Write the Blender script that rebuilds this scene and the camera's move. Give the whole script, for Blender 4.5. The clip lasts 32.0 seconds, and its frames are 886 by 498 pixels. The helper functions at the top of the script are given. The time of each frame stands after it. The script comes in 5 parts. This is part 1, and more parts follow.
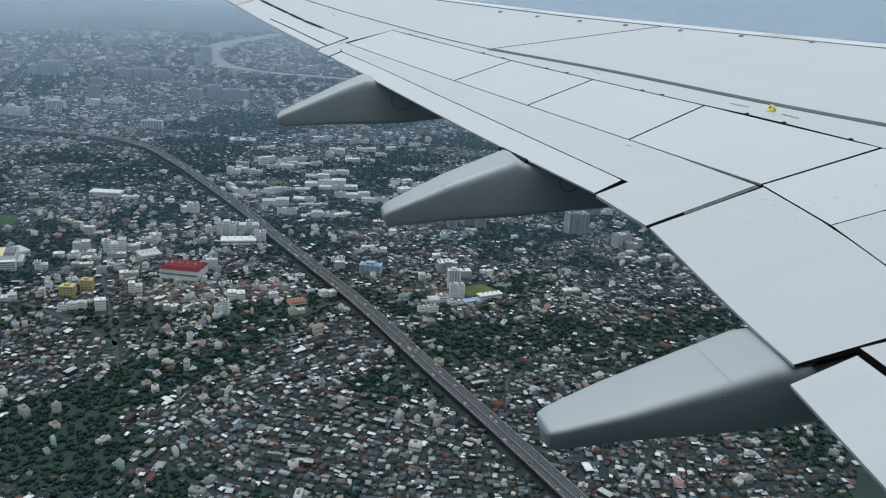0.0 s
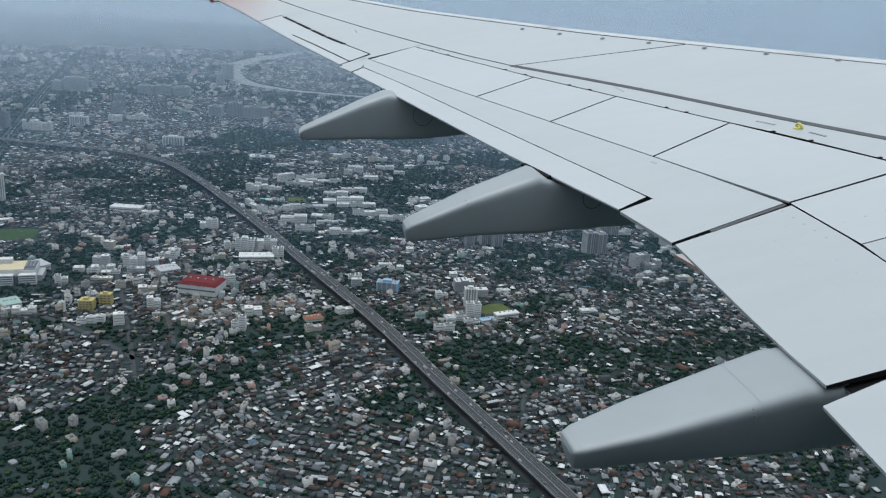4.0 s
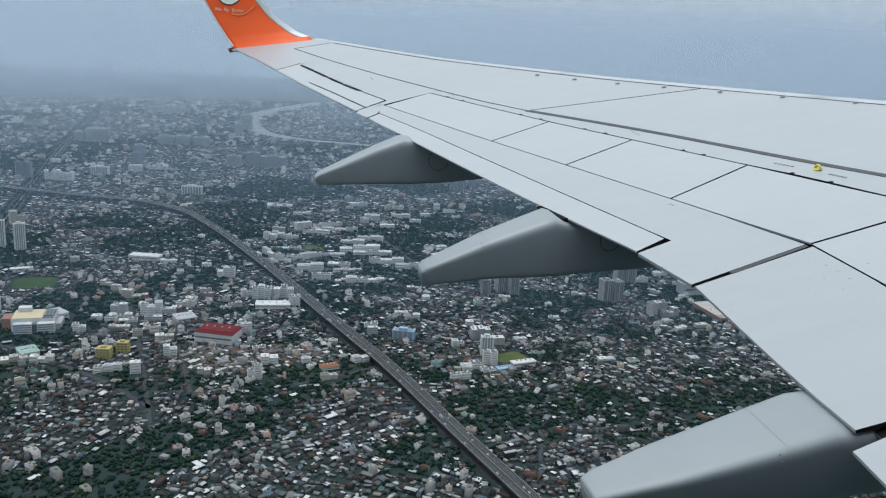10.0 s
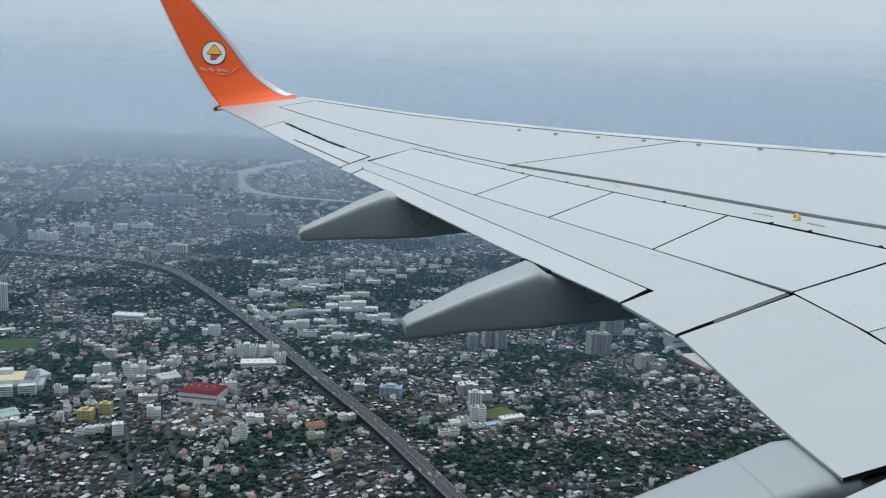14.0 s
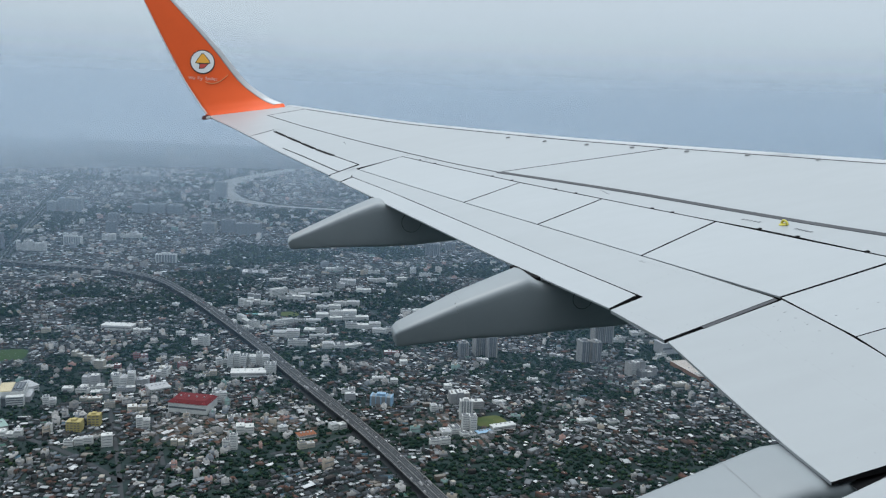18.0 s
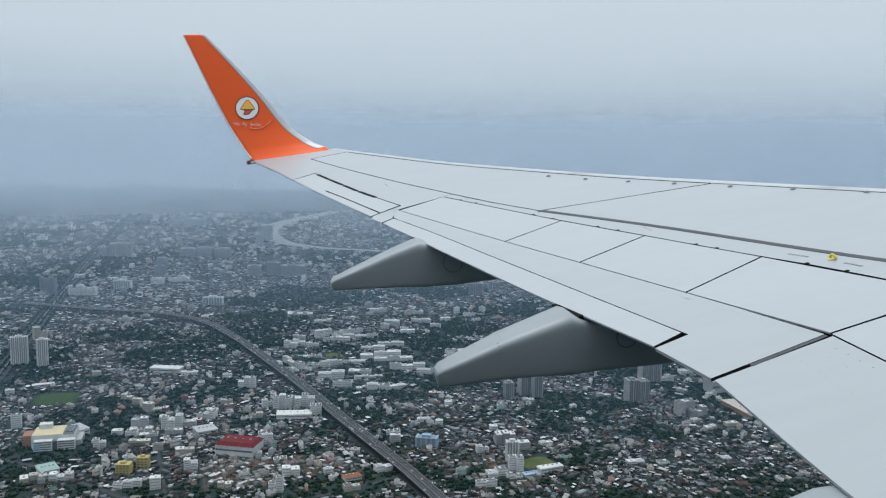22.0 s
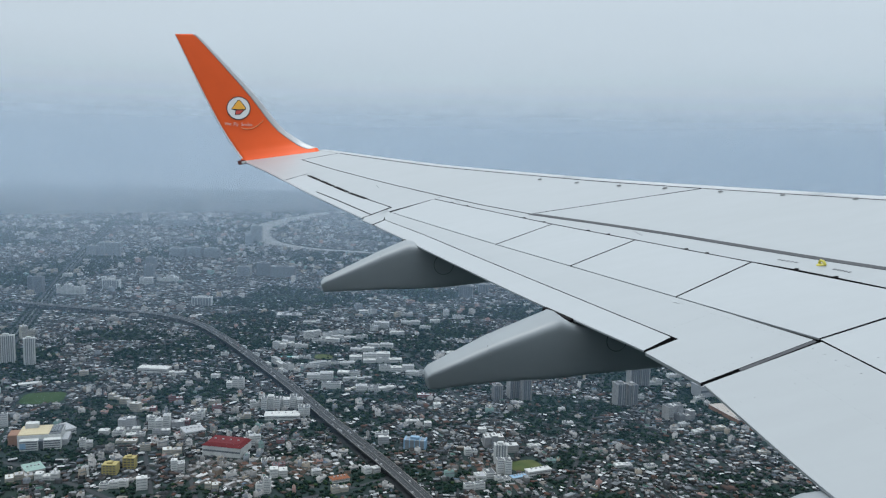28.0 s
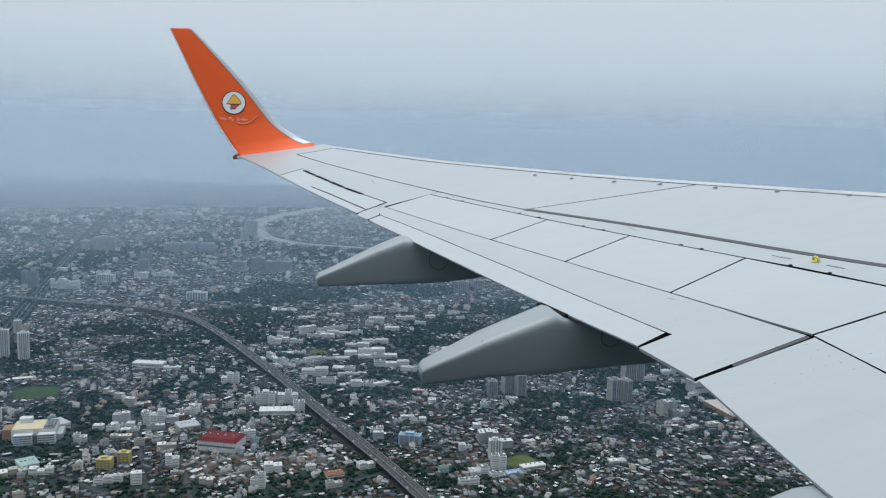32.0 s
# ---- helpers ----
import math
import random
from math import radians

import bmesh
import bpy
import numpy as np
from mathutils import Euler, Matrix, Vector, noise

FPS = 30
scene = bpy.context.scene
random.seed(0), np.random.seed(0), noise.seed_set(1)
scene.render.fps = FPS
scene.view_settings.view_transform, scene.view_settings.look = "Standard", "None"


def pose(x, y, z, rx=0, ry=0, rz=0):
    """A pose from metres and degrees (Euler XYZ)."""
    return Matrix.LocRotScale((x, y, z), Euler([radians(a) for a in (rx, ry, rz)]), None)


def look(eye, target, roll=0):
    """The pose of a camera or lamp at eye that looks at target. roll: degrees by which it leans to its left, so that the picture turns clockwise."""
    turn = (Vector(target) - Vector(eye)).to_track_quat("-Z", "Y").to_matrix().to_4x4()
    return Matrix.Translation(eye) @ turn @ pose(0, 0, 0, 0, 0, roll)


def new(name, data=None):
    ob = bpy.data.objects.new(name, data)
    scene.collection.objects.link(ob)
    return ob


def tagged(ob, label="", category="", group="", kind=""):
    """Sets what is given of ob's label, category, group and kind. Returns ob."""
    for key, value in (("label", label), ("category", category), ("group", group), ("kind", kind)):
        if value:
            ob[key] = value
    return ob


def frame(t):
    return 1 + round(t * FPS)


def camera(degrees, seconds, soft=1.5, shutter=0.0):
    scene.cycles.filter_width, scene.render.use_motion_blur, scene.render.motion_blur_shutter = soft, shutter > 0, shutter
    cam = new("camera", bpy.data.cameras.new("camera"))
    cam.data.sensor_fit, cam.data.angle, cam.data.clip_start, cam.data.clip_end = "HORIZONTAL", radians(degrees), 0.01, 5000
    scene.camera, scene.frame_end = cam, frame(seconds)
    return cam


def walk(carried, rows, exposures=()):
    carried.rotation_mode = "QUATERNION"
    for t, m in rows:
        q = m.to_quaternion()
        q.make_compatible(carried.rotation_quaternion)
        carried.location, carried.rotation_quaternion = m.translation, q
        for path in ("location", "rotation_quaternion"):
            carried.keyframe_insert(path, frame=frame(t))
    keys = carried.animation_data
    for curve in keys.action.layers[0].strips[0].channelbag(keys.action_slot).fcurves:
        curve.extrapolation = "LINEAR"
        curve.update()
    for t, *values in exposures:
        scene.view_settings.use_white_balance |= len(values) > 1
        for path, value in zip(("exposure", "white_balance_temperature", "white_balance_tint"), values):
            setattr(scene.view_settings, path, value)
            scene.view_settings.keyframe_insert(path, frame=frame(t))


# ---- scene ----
cam = camera(54.32, 32.0, soft=1.25)
# seconds, eye (m), turn (degrees)
ROWS = [
    (0.0, -0.022, -0.081, 314.095, 71.501, -2.908, -3.820),
    (0.5, -0.025, -0.081, 314.094, 71.431, -2.927, -3.792),
    (1.0, -0.028, -0.082, 314.094, 71.345, -2.925, -3.766),
    (1.5, -0.032, -0.083, 314.093, 71.352, -2.930, -3.769),
    (2.0, -0.036, -0.083, 314.092, 71.370, -2.922, -3.698),
    (2.5, -0.039, -0.083, 314.090, 71.416, -2.943, -3.648),
    (3.0, -0.042, -0.071, 314.082, 71.566, -2.959, -3.589),
    (3.5, -0.045, -0.049, 314.067, 72.067, -2.962, -3.206),
    (5.5, -0.050, -0.017, 314.045, 74.289, -3.890, -0.856),
    (6.0, -0.051, 0.003, 314.029, 74.726, -3.648, -0.924),
    (6.5, -0.050, 0.015, 314.019, 74.953, -3.622, -1.163),
    (7.0, -0.048, 0.016, 314.017, 75.105, -3.549, -1.271),
    (7.5, -0.045, 0.016, 314.018, 75.169, -3.404, -1.288),
    (8.0, -0.042, 0.015, 314.018, 75.206, -3.323, -1.247),
    (8.5, -0.039, 0.014, 314.019, 75.235, -3.248, -1.274),
    (9.0, -0.038, 0.012, 314.018, 75.345, -2.999, -1.341),
    (9.5, -0.039, 0.010, 314.015, 75.505, -2.883, -1.505),
    (10.0, -0.039, 0.008, 314.012, 75.780, -2.787, -1.540),
    (10.5, -0.037, 0.006, 314.009, 76.237, -2.472, -1.693),
    (11.0, -0.034, 0.004, 314.007, 76.955, -2.108, -1.767),
    (11.5, -0.031, 0.002, 314.006, 77.761, -1.994, -2.008),
    (12.0, -0.028, 0.001, 314.006, 78.479, -2.019, -2.268),
    (12.5, -0.026, -0.000, 314.005, 79.069, -1.983, -2.389),
    (13.0, -0.024, -0.001, 314.005, 79.518, -2.009, -2.502),
    (13.5, -0.023, -0.002, 314.005, 79.681, -2.131, -2.570),
    (14.0, -0.024, -0.002, 314.003, 79.483, -2.256, -2.606),
    (14.5, -0.022, -0.001, 314.001, 79.270, -2.223, -2.702),
    (16.5, -0.021, 0.000, 313.999, 79.062, -2.168, -3.098),
    (17.0, -0.019, 0.000, 313.997, 79.316, -2.089, -3.277),
    (17.5, -0.017, 0.001, 313.996, 79.745, -2.138, -3.384),
    (18.0, -0.015, 0.000, 313.995, 80.060, -2.087, -3.293),
    (18.5, -0.014, 0.000, 313.995, 80.404, -1.936, -2.896),
    (19.0, -0.010, 0.000, 313.995, 80.739, -1.540, -1.895),
    (19.5, -0.007, 0.000, 313.996, 81.029, -1.229, -0.836),
    (20.0, -0.002, -0.001, 313.998, 81.378, -1.137, -0.075),
    (20.5, -0.001, -0.003, 313.998, 81.969, -1.323, -0.158),
    (21.0, 0.001, -0.005, 313.998, 82.444, -1.276, -0.328),
    (21.5, -0.001, -0.005, 313.996, 82.688, -1.084, -0.484),
    (22.0, -0.001, -0.002, 313.996, 82.618, -0.840, -0.591),
    (22.5, -0.001, -0.000, 313.995, 82.564, -0.819, -0.685),
    (23.0, -0.002, 0.001, 313.995, 82.633, -0.854, -0.785),
    (23.5, -0.002, -0.001, 313.995, 82.727, -1.021, -0.851),
    (24.0, -0.002, -0.002, 313.996, 82.805, -1.009, -0.944),
    (24.5, -0.002, -0.002, 313.997, 82.923, -0.985, -1.015),
    (25.0, -0.002, 0.000, 313.998, 82.989, -0.987, -1.023),
    (25.5, -0.004, 0.001, 313.997, 82.886, -1.133, -0.959),
    (27.5, -0.005, 0.001, 313.996, 82.831, -1.404, -1.132),
    (28.0, -0.006, 0.002, 313.996, 82.781, -1.471, -1.163),
    (28.5, -0.005, 0.003, 313.996, 82.696, -1.513, -1.120),
    (29.0, -0.005, 0.004, 313.995, 82.702, -1.523, -1.119),
    (29.5, -0.005, 0.004, 313.994, 82.797, -1.594, -1.101),
    (30.0, -0.005, 0.003, 313.993, 82.812, -1.565, -1.132),
    (30.5, -0.003, 0.002, 313.993, 82.696, -1.648, -1.160),
    (31.0, -0.002, -0.000, 313.993, 82.538, -1.806, -1.270),
    (31.5, -0.002, -0.001, 313.993, 82.455, -1.786, -1.345),
    (32.0, -0.004, -0.003, 313.993, 82.498, -1.684, -1.449),
]
EXPOSURES = [(0.0, 0.0, 6370, 10), (32.0, 0.0, 6370, 10)]
# radius, density and painted-on haze colour of each see-through shell, paler farther out
HAZE_SHELLS = [(780, 0.085, 0.14, 0.25, 0.37), (1300, 0.19, 0.235, 0.31, 0.395), (2000, 0.29, 0.297, 0.353, 0.41), (2750, 0.41, 0.337, 0.386, 0.438), (3700, 0.52, 0.345, 0.392, 0.444),
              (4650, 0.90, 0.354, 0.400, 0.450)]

walk(cam, [(r[0], pose(*r[1:])) for r in ROWS], exposures=EXPOSURES)

# ---------------------------------------------------------------- world and sun
world = bpy.data.worlds.new("overcast_sky")
scene.world = world
world.use_nodes = True
wt = world.node_tree
wt.nodes.clear()


def wnode(kind, **sets):
    n = wt.nodes.new(kind)
    for k, v in sets.items():
        n.inputs[k].default_value = v
    return n


w_out = wt.nodes.new("ShaderNodeOutputWorld")
w_bg = wt.nodes.new("ShaderNodeBackground")
w_co = wt.nodes.new("ShaderNodeTexCoord")
w_sep = wt.nodes.new("ShaderNodeSeparateXYZ")
wt.links.new(w_co.outputs["Generated"], w_sep.inputs[0])
w_ramp = wt.nodes.new("ShaderNodeValToRGB")
# cloud deck by the root of the height over the horizon: hazy blue low down, bright overhead
steps = [(0.0, (0.390, 0.466, 0.536)), (0.194, (0.436, 0.518, 0.586)), (0.282, (0.530, 0.614, 0.676)), (0.358, (0.580, 0.663, 0.720)),
         (0.466, (0.616, 0.702, 0.762)), (0.629, (0.785, 0.876, 0.942)), (1.0, (1.65, 1.80, 1.90))]
els = w_ramp.color_ramp.elements
while len(els) < len(steps):
    els.new(0.5)
for e, (pos, col) in zip(els, steps):
    e.position, e.color = pos, (*col, 1)
w_map = wt.nodes.new("ShaderNodeMath")
w_map.operation = "MULTIPLY_ADD"
w_map.inputs[1].default_value = 0.943
w_map.inputs[2].default_value = 0.0566
wt.links.new(w_sep.outputs["Z"], w_map.inputs[0])
# soft, flat cloud banks
w_scale = wt.nodes.new("ShaderNodeMapping")
w_scale.inputs["Scale"].default_value = (2.2, 2.2, 13.0)
wt.links.new(w_co.outputs["Generated"], w_scale.inputs[0])
w_noise = wnode("ShaderNodeTexNoise", Scale=1.6, Detail=5.0, Roughness=0.5)
wt.links.new(w_scale.outputs[0], w_noise.inputs["Vector"])
w_add = wt.nodes.new("ShaderNodeMath")
w_add.operation = "MULTIPLY_ADD"
w_add.inputs[1].default_value = 0.11
w_sub = wt.nodes.new("ShaderNodeMath")
w_sub.operation = "SUBTRACT"
w_sub.inputs[1].default_value = 0.055
wt.links.new(w_noise.outputs["Fac"], w_add.inputs[0])
wt.links.new(w_map.outputs[0], w_add.inputs[2])
wt.links.new(w_add.outputs[0], w_sub.inputs[0])
w_low = wt.nodes.new("ShaderNodeMath")
w_low.operation = "MAXIMUM"
w_low.inputs[1].default_value = 0.0
w_root = wt.nodes.new("ShaderNodeMath")
w_root.operation = "POWER"
w_root.inputs[1].default_value = 0.5
wt.links.new(w_sub.outputs[0], w_low.inputs[0])
wt.links.new(w_low.outputs[0], w_root.inputs[0])
wt.links.new(w_root.outputs[0], w_ramp.inputs[0])
w_sky = wt.nodes.new("ShaderNodeTexSky")
w_sky.sky_type = "NISHITA"
w_sky.sun_disc = False
w_sky.sun_elevation = radians(55)
w_sky.sun_rotation = radians(200)
w_dim = wt.nodes.new("ShaderNodeMix")
w_dim.data_type = "RGBA"
w_dim.blend_type = "MULTIPLY"
w_dim.inputs[0].default_value = 1.0
w_dim.inputs[7].default_value = (0.1, 0.1, 0.1, 1)
wt.links.new(w_sky.outputs[0], w_dim.inputs[6])
w_mix = wt.nodes.new("ShaderNodeMix")
w_mix.data_type = "RGBA"
w_mix.inputs[0].default_value = 0.96
wt.links.new(w_dim.outputs[2], w_mix.inputs[6])
wt.links.new(w_ramp.outputs[0], w_mix.inputs[7])
wt.links.new(w_mix.outputs[2], w_bg.inputs["Color"])
w_bg.inputs["Strength"].default_value = 1.0
wt.links.new(w_bg.outputs[0], w_out.inputs[0])

sun_data = bpy.data.lights.new("sun", "SUN")
sun_data.energy, sun_data.angle, sun_data.color = 1.3, radians(40), (1.0, 0.985, 0.96)
sun = new("sun", sun_data)
sun.matrix_world = look((-150, 500, 900), (60, 250, 0))


# ---------------------------------------------------------------- materials
def material(name, color, rough=0.6, metal=0.0, grain=0.0, grain_scale=8.0, wear=0.0, wear_scale=0.6, wear_color=None, bump=0.0, stretch=(1, 1, 1)):
    m = bpy.data.materials.new(name)
    m.use_nodes = True
    nt = m.node_tree
    b = nt.nodes["Principled BSDF"]
    b.inputs["Roughness"].default_value = rough
    b.inputs["Metallic"].default_value = metal
    b.inputs["Specular IOR Level"].default_value = 0.08 if rough > 0.65 else 0.5
    b.inputs["Base Color"].default_value = (*color, 1)
    co = nt.nodes.new("ShaderNodeTexCoord")
    mp = nt.nodes.new("ShaderNodeMapping")
    mp.inputs["Scale"].default_value = stretch
    nt.links.new(co.outputs["Object"], mp.inputs[0])
    last = None
    for amount, scale, other in ((grain, grain_scale, None), (wear, wear_scale, wear_color)):
        if amount <= 0:
            continue
        nz = nt.nodes.new("ShaderNodeTexNoise")
        nz.inputs["Scale"].default_value, nz.inputs["Detail"].default_value = scale, 6
        nt.links.new(mp.outputs[0], nz.inputs["Vector"])
        rp = nt.nodes.new("ShaderNodeValToRGB")
        rp.color_ramp.elements[0].position, rp.color_ramp.elements[1].position = 0.35, 0.68
        nt.links.new(nz.outputs["Fac"], rp.inputs[0])
        ml = nt.nodes.new("ShaderNodeMath")
        ml.operation = "MULTIPLY"
        ml.inputs[1].default_value = amount
        nt.links.new(rp.outputs[0], ml.inputs[0])
        mx = nt.nodes.new("ShaderNodeMix")
        mx.data_type = "RGBA"
        nt.links.new(ml.outputs[0], mx.inputs[0])
        if last is None:
            mx.inputs[6].default_value = (*color, 1)
        else:
            nt.links.new(last, mx.inputs[6])
        o = other or [c * 0.6 for c in color]
        mx.inputs[7].default_value = (*o, 1)
        last = mx.outputs[2]
        if bump and other is None:
            bp = nt.nodes.new("ShaderNodeBump")
            bp.inputs["Strength"].default_value = bump
            bp.inputs["Distance"].default_value = 0.02
            nt.links.new(nz.outputs["Fac"], bp.inputs["Height"])
            nt.links.new(bp.outputs[0], b.inputs["Normal"])
    if last is not None:
        nt.links.new(last, b.inputs["Base Color"])
    return m


def palette(name, colors, rough=0.7, random_from="Random Per Island", dirt=0.25, dirt_scale=0.5, gain=0.72):
    """Colours picked piece by piece."""
    m = bpy.data.materials.new(name)
    m.use_nodes = True
    nt = m.node_tree
    b = nt.nodes["Principled BSDF"]
    b.inputs["Roughness"].default_value = rough
    b.inputs["Specular IOR Level"].default_value = 0.08 if rough > 0.5 else 0.5
    if random_from == "Random":
        g = nt.nodes.new("ShaderNodeObjectInfo")
    else:
        g = nt.nodes.new("ShaderNodeNewGeometry")
    rp = nt.nodes.new("ShaderNodeValToRGB")
    rp.color_ramp.interpolation = "CONSTANT"
    e = rp.color_ramp.elements
    while len(e) < len(colors):
        e.new(0.5)
    for el, (pos, col) in zip(e, colors):
        el.position, el.color = pos, (*[c * gain for c in col], 1)
    nt.links.new(g.outputs[random_from], rp.inputs[0])
    co = nt.nodes.new("ShaderNodeTexCoord")
    nz = nt.nodes.new("ShaderNodeTexNoise")
    nz.inputs["Scale"].default_value, nz.inputs["Detail"].default_value = dirt_scale, 4
    nt.links.new(co.outputs["Object"], nz.inputs["Vector"])
    mx = nt.nodes.new("ShaderNodeMix")
    mx.data_type, mx.blend_type = "RGBA", "MULTIPLY"
    mx.inputs[0].default_value = dirt * 2
    nt.links.new(rp.outputs[0], mx.inputs[6])
    nt.links.new(nz.outputs["Fac"], mx.inputs[7])
    nt.links.new(mx.outputs[2], b.inputs["Base Color"])
    return m


M_WING = material("wing_paint", (0.310, 0.333, 0.346), 0.40, grain=0.10, grain_scale=5.0, wear=0.22, wear_scale=0.9, wear_color=(0.256, 0.274, 0.284), stretch=(0.35, 1.3, 1))
M_PANEL = material("panel_paint", (0.329, 0.353, 0.367), 0.38, grain=0.08, grain_scale=7.0, wear=0.20, wear_scale=1.4, wear_color=(0.273, 0.292, 0.303), stretch=(0.4, 1.4, 1))
# wing paint made darker and cooler, side shade of the fairings in the colour
M_FAIRING_SHADED = material("shaded_fairing_paint", (0.224, 0.250, 0.264), 0.38, grain=0.12, grain_scale=6.0, wear=0.3, wear_scale=1.6, wear_color=(0.20, 0.218, 0.228))
M_GAP = material("dark_gap", (0.012, 0.012, 0.013), 0.8, grain=0.3, grain_scale=12)
M_LINE = material("black_seal", (0.008, 0.008, 0.009), 0.8, grain=0.3, grain_scale=30)
M_BAND = material("grey_seal_band", (0.17, 0.18, 0.19), 0.6, grain=0.3, grain_scale=20)
M_LOWER = material("lower_skin_paint", (0.30, 0.31, 0.32), 0.5, grain=0.2, grain_scale=4, wear=0.3, wear_scale=1.0)
M_METAL = material("bare_metal", (0.45, 0.46, 0.47), 0.45, 0.3, grain=0.15, grain_scale=10)
M_SLAT = material("polished_slat", (0.38, 0.40, 0.415), 0.42, 0.0, grain=0.12, grain_scale=5.0, wear=0.2, wear_scale=0.8, wear_color=(0.40, 0.42, 0.435), stretch=(0.4, 1.4, 1))
M_RUBBER = material("grey_rubber_seal", (0.085, 0.09, 0.097), 0.7, grain=0.3, grain_scale=14, wear=0.3, wear_scale=3.0)
M_ORANGE = material("orange_paint", (0.74, 0.094, 0.012), 0.5, grain=0.10, grain_scale=4, wear=0.2, wear_scale=1.5, wear_color=(0.66, 0.08, 0.011))
M_ORANGE.node_tree.nodes["Principled BSDF"].inputs["Specular IOR Level"].default_value = 0.25
M_WHITE = material("white_decal", (0.68, 0.68, 0.67), 0.45, grain=0.05)
M_BLACK = material("black_decal", (0.015, 0.014, 0.014), 0.5, grain=0.1)
M_AMBER = material("amber_decal", (0.80, 0.38, 0.03), 0.45, grain=0.05)
M_SEAM = material("fairing_seam", (0.235, 0.255, 0.268), 0.6, grain=0.2, grain_scale=20)
M_SMILE = material("pale_orange_decal", (0.72, 0.36, 0.16), 0.45, grain=0.05)
M_LETTER = material("pale_pink_decal", (0.62, 0.47, 0.42), 0.45, grain=0.05)
M_RED = material("red_decal", (0.50, 0.05, 0.035), 0.45, grain=0.05)
M_RIVET = material("rivet_grey", (0.15, 0.155, 0.16), 0.5, grain=0.1)
M_YELLOW = material("yellow_hook_paint", (0.52, 0.46, 0.07), 0.45, grain=0.2, grain_scale=40)
M_DARKRED = material("dark_red_cap", (0.12, 0.025, 0.02), 0.4, grain=0.1)

M_GROUND = material("city_ground", (0.026, 0.040, 0.042), 0.9, grain=0.9, grain_scale=0.06, wear=0.75, wear_scale=0.012, wear_color=(0.020, 0.034, 0.029))
M_ROAD = material("asphalt", (0.042, 0.047, 0.052), 0.85, grain=0.35, grain_scale=0.25, wear=0.4, wear_scale=0.03, wear_color=(0.06, 0.065, 0.07))
M_DECK = material("concrete_parapet", (0.19, 0.19, 0.19), 0.8, grain=0.3, grain_scale=0.4)
M_WATER = material("muddy_river", (0.12, 0.12, 0.11), 0.4, grain=0.25, grain_scale=0.02)
M_CANAL = material("dark_canal_water", (0.03, 0.034, 0.03), 0.45, grain=0.3, grain_scale=0.02)
M_LAWN = material("lawn", (0.055, 0.078, 0.032), 0.95, grain=0.5, grain_scale=0.2, wear=0.4, wear_scale=0.05, wear_color=(0.12, 0.12, 0.05))
M_GRASS = material("dark_grass", (0.030, 0.058, 0.024), 0.95, grain=0.5, grain_scale=0.08, wear=0.5, wear_scale=0.02, wear_color=(0.05, 0.07, 0.03))
M_POOL = material("pool_tiles", (0.10, 0.26, 0.27), 0.4, grain=0.2, grain_scale=0.2)
M_LEAF = palette("tree_foliage", [(0, (0.012, 0.036, 0.032)), (0.3, (0.016, 0.044, 0.036)), (0.6, (0.022, 0.052, 0.038)), (0.80, (0.034, 0.070, 0.042)), (0.93, (0.056, 0.098, 0.046))], 0.9, dirt=0.3, dirt_scale=0.9)
M_HWALL = palette("house_walls", [(0, (0.10, 0.11, 0.115)), (0.3, (0.05, 0.056, 0.06)), (0.55, (0.20, 0.21, 0.21)), (0.68, (0.035, 0.04, 0.044)), (0.85, (0.11, 0.095, 0.08)), (0.94, (0.38, 0.39, 0.39))], 0.85)
M_HROOF = palette("house_roofs", [(0, (0.070, 0.080, 0.092)), (0.13, (0.035, 0.041, 0.047)), (0.25, (0.12, 0.133, 0.15)), (0.36, (0.070, 0.050, 0.044)), (0.45, (0.19, 0.205, 0.22)),
                                  (0.55, (0.30, 0.32, 0.335)), (0.65, (0.055, 0.050, 0.048)), (0.71, (0.47, 0.49, 0.50)), (0.79, (0.74, 0.76, 0.77)), (0.84, (0.11, 0.058, 0.046)), (0.89, (0.07, 0.092, 0.115)),
                                  (0.92, (0.26, 0.24, 0.215)), (0.95, (0.15, 0.078, 0.06)), (0.962, (0.08, 0.15, 0.20)), (0.975, (0.07, 0.15, 0.125)), (0.985, (0.50, 0.46, 0.40))], 0.6, gain=0.90)
M_BLOCK = palette("apartment_walls", [(0, (0.46, 0.46, 0.45)), (0.28, (0.30, 0.30, 0.295)), (0.44, (0.60, 0.595, 0.58)), (0.70, (0.40, 0.36, 0.30)), (0.80, (0.26, 0.29, 0.32)), (0.90, (0.44, 0.29, 0.26)), (0.96, (0.24, 0.36, 0.34))], 0.8, gain=0.74)
M_TOWER = palette("tower_concrete", [(0, (0.42, 0.425, 0.43)), (0.3, (0.52, 0.52, 0.51)), (0.6, (0.34, 0.355, 0.37)), (0.85, (0.44, 0.42, 0.385))], 0.75, "Random", dirt_scale=0.2)
M_FARTOWER = palette("far_tower_concrete", [(0, (0.30, 0.31, 0.33)), (0.4, (0.22, 0.23, 0.26)), (0.7, (0.42, 0.42, 0.42))], 0.7)
M_WINDOW = material("grey_window_bands", (0.17, 0.19, 0.205), 0.4, grain=0.4, grain_scale=0.9)
M_GLASS = material("dark_window_glass", (0.085, 0.10, 0.115), 0.3, grain=0.3, grain_scale=0.6)
M_FLUSH = material("flush_rivet", (0.285, 0.307, 0.32), 0.5, grain=0.1)
M_PALE = material("pale_concrete", (0.52, 0.53, 0.52), 0.7, grain=0.4, grain_scale=0.45, wear=0.45, wear_scale=0.12)
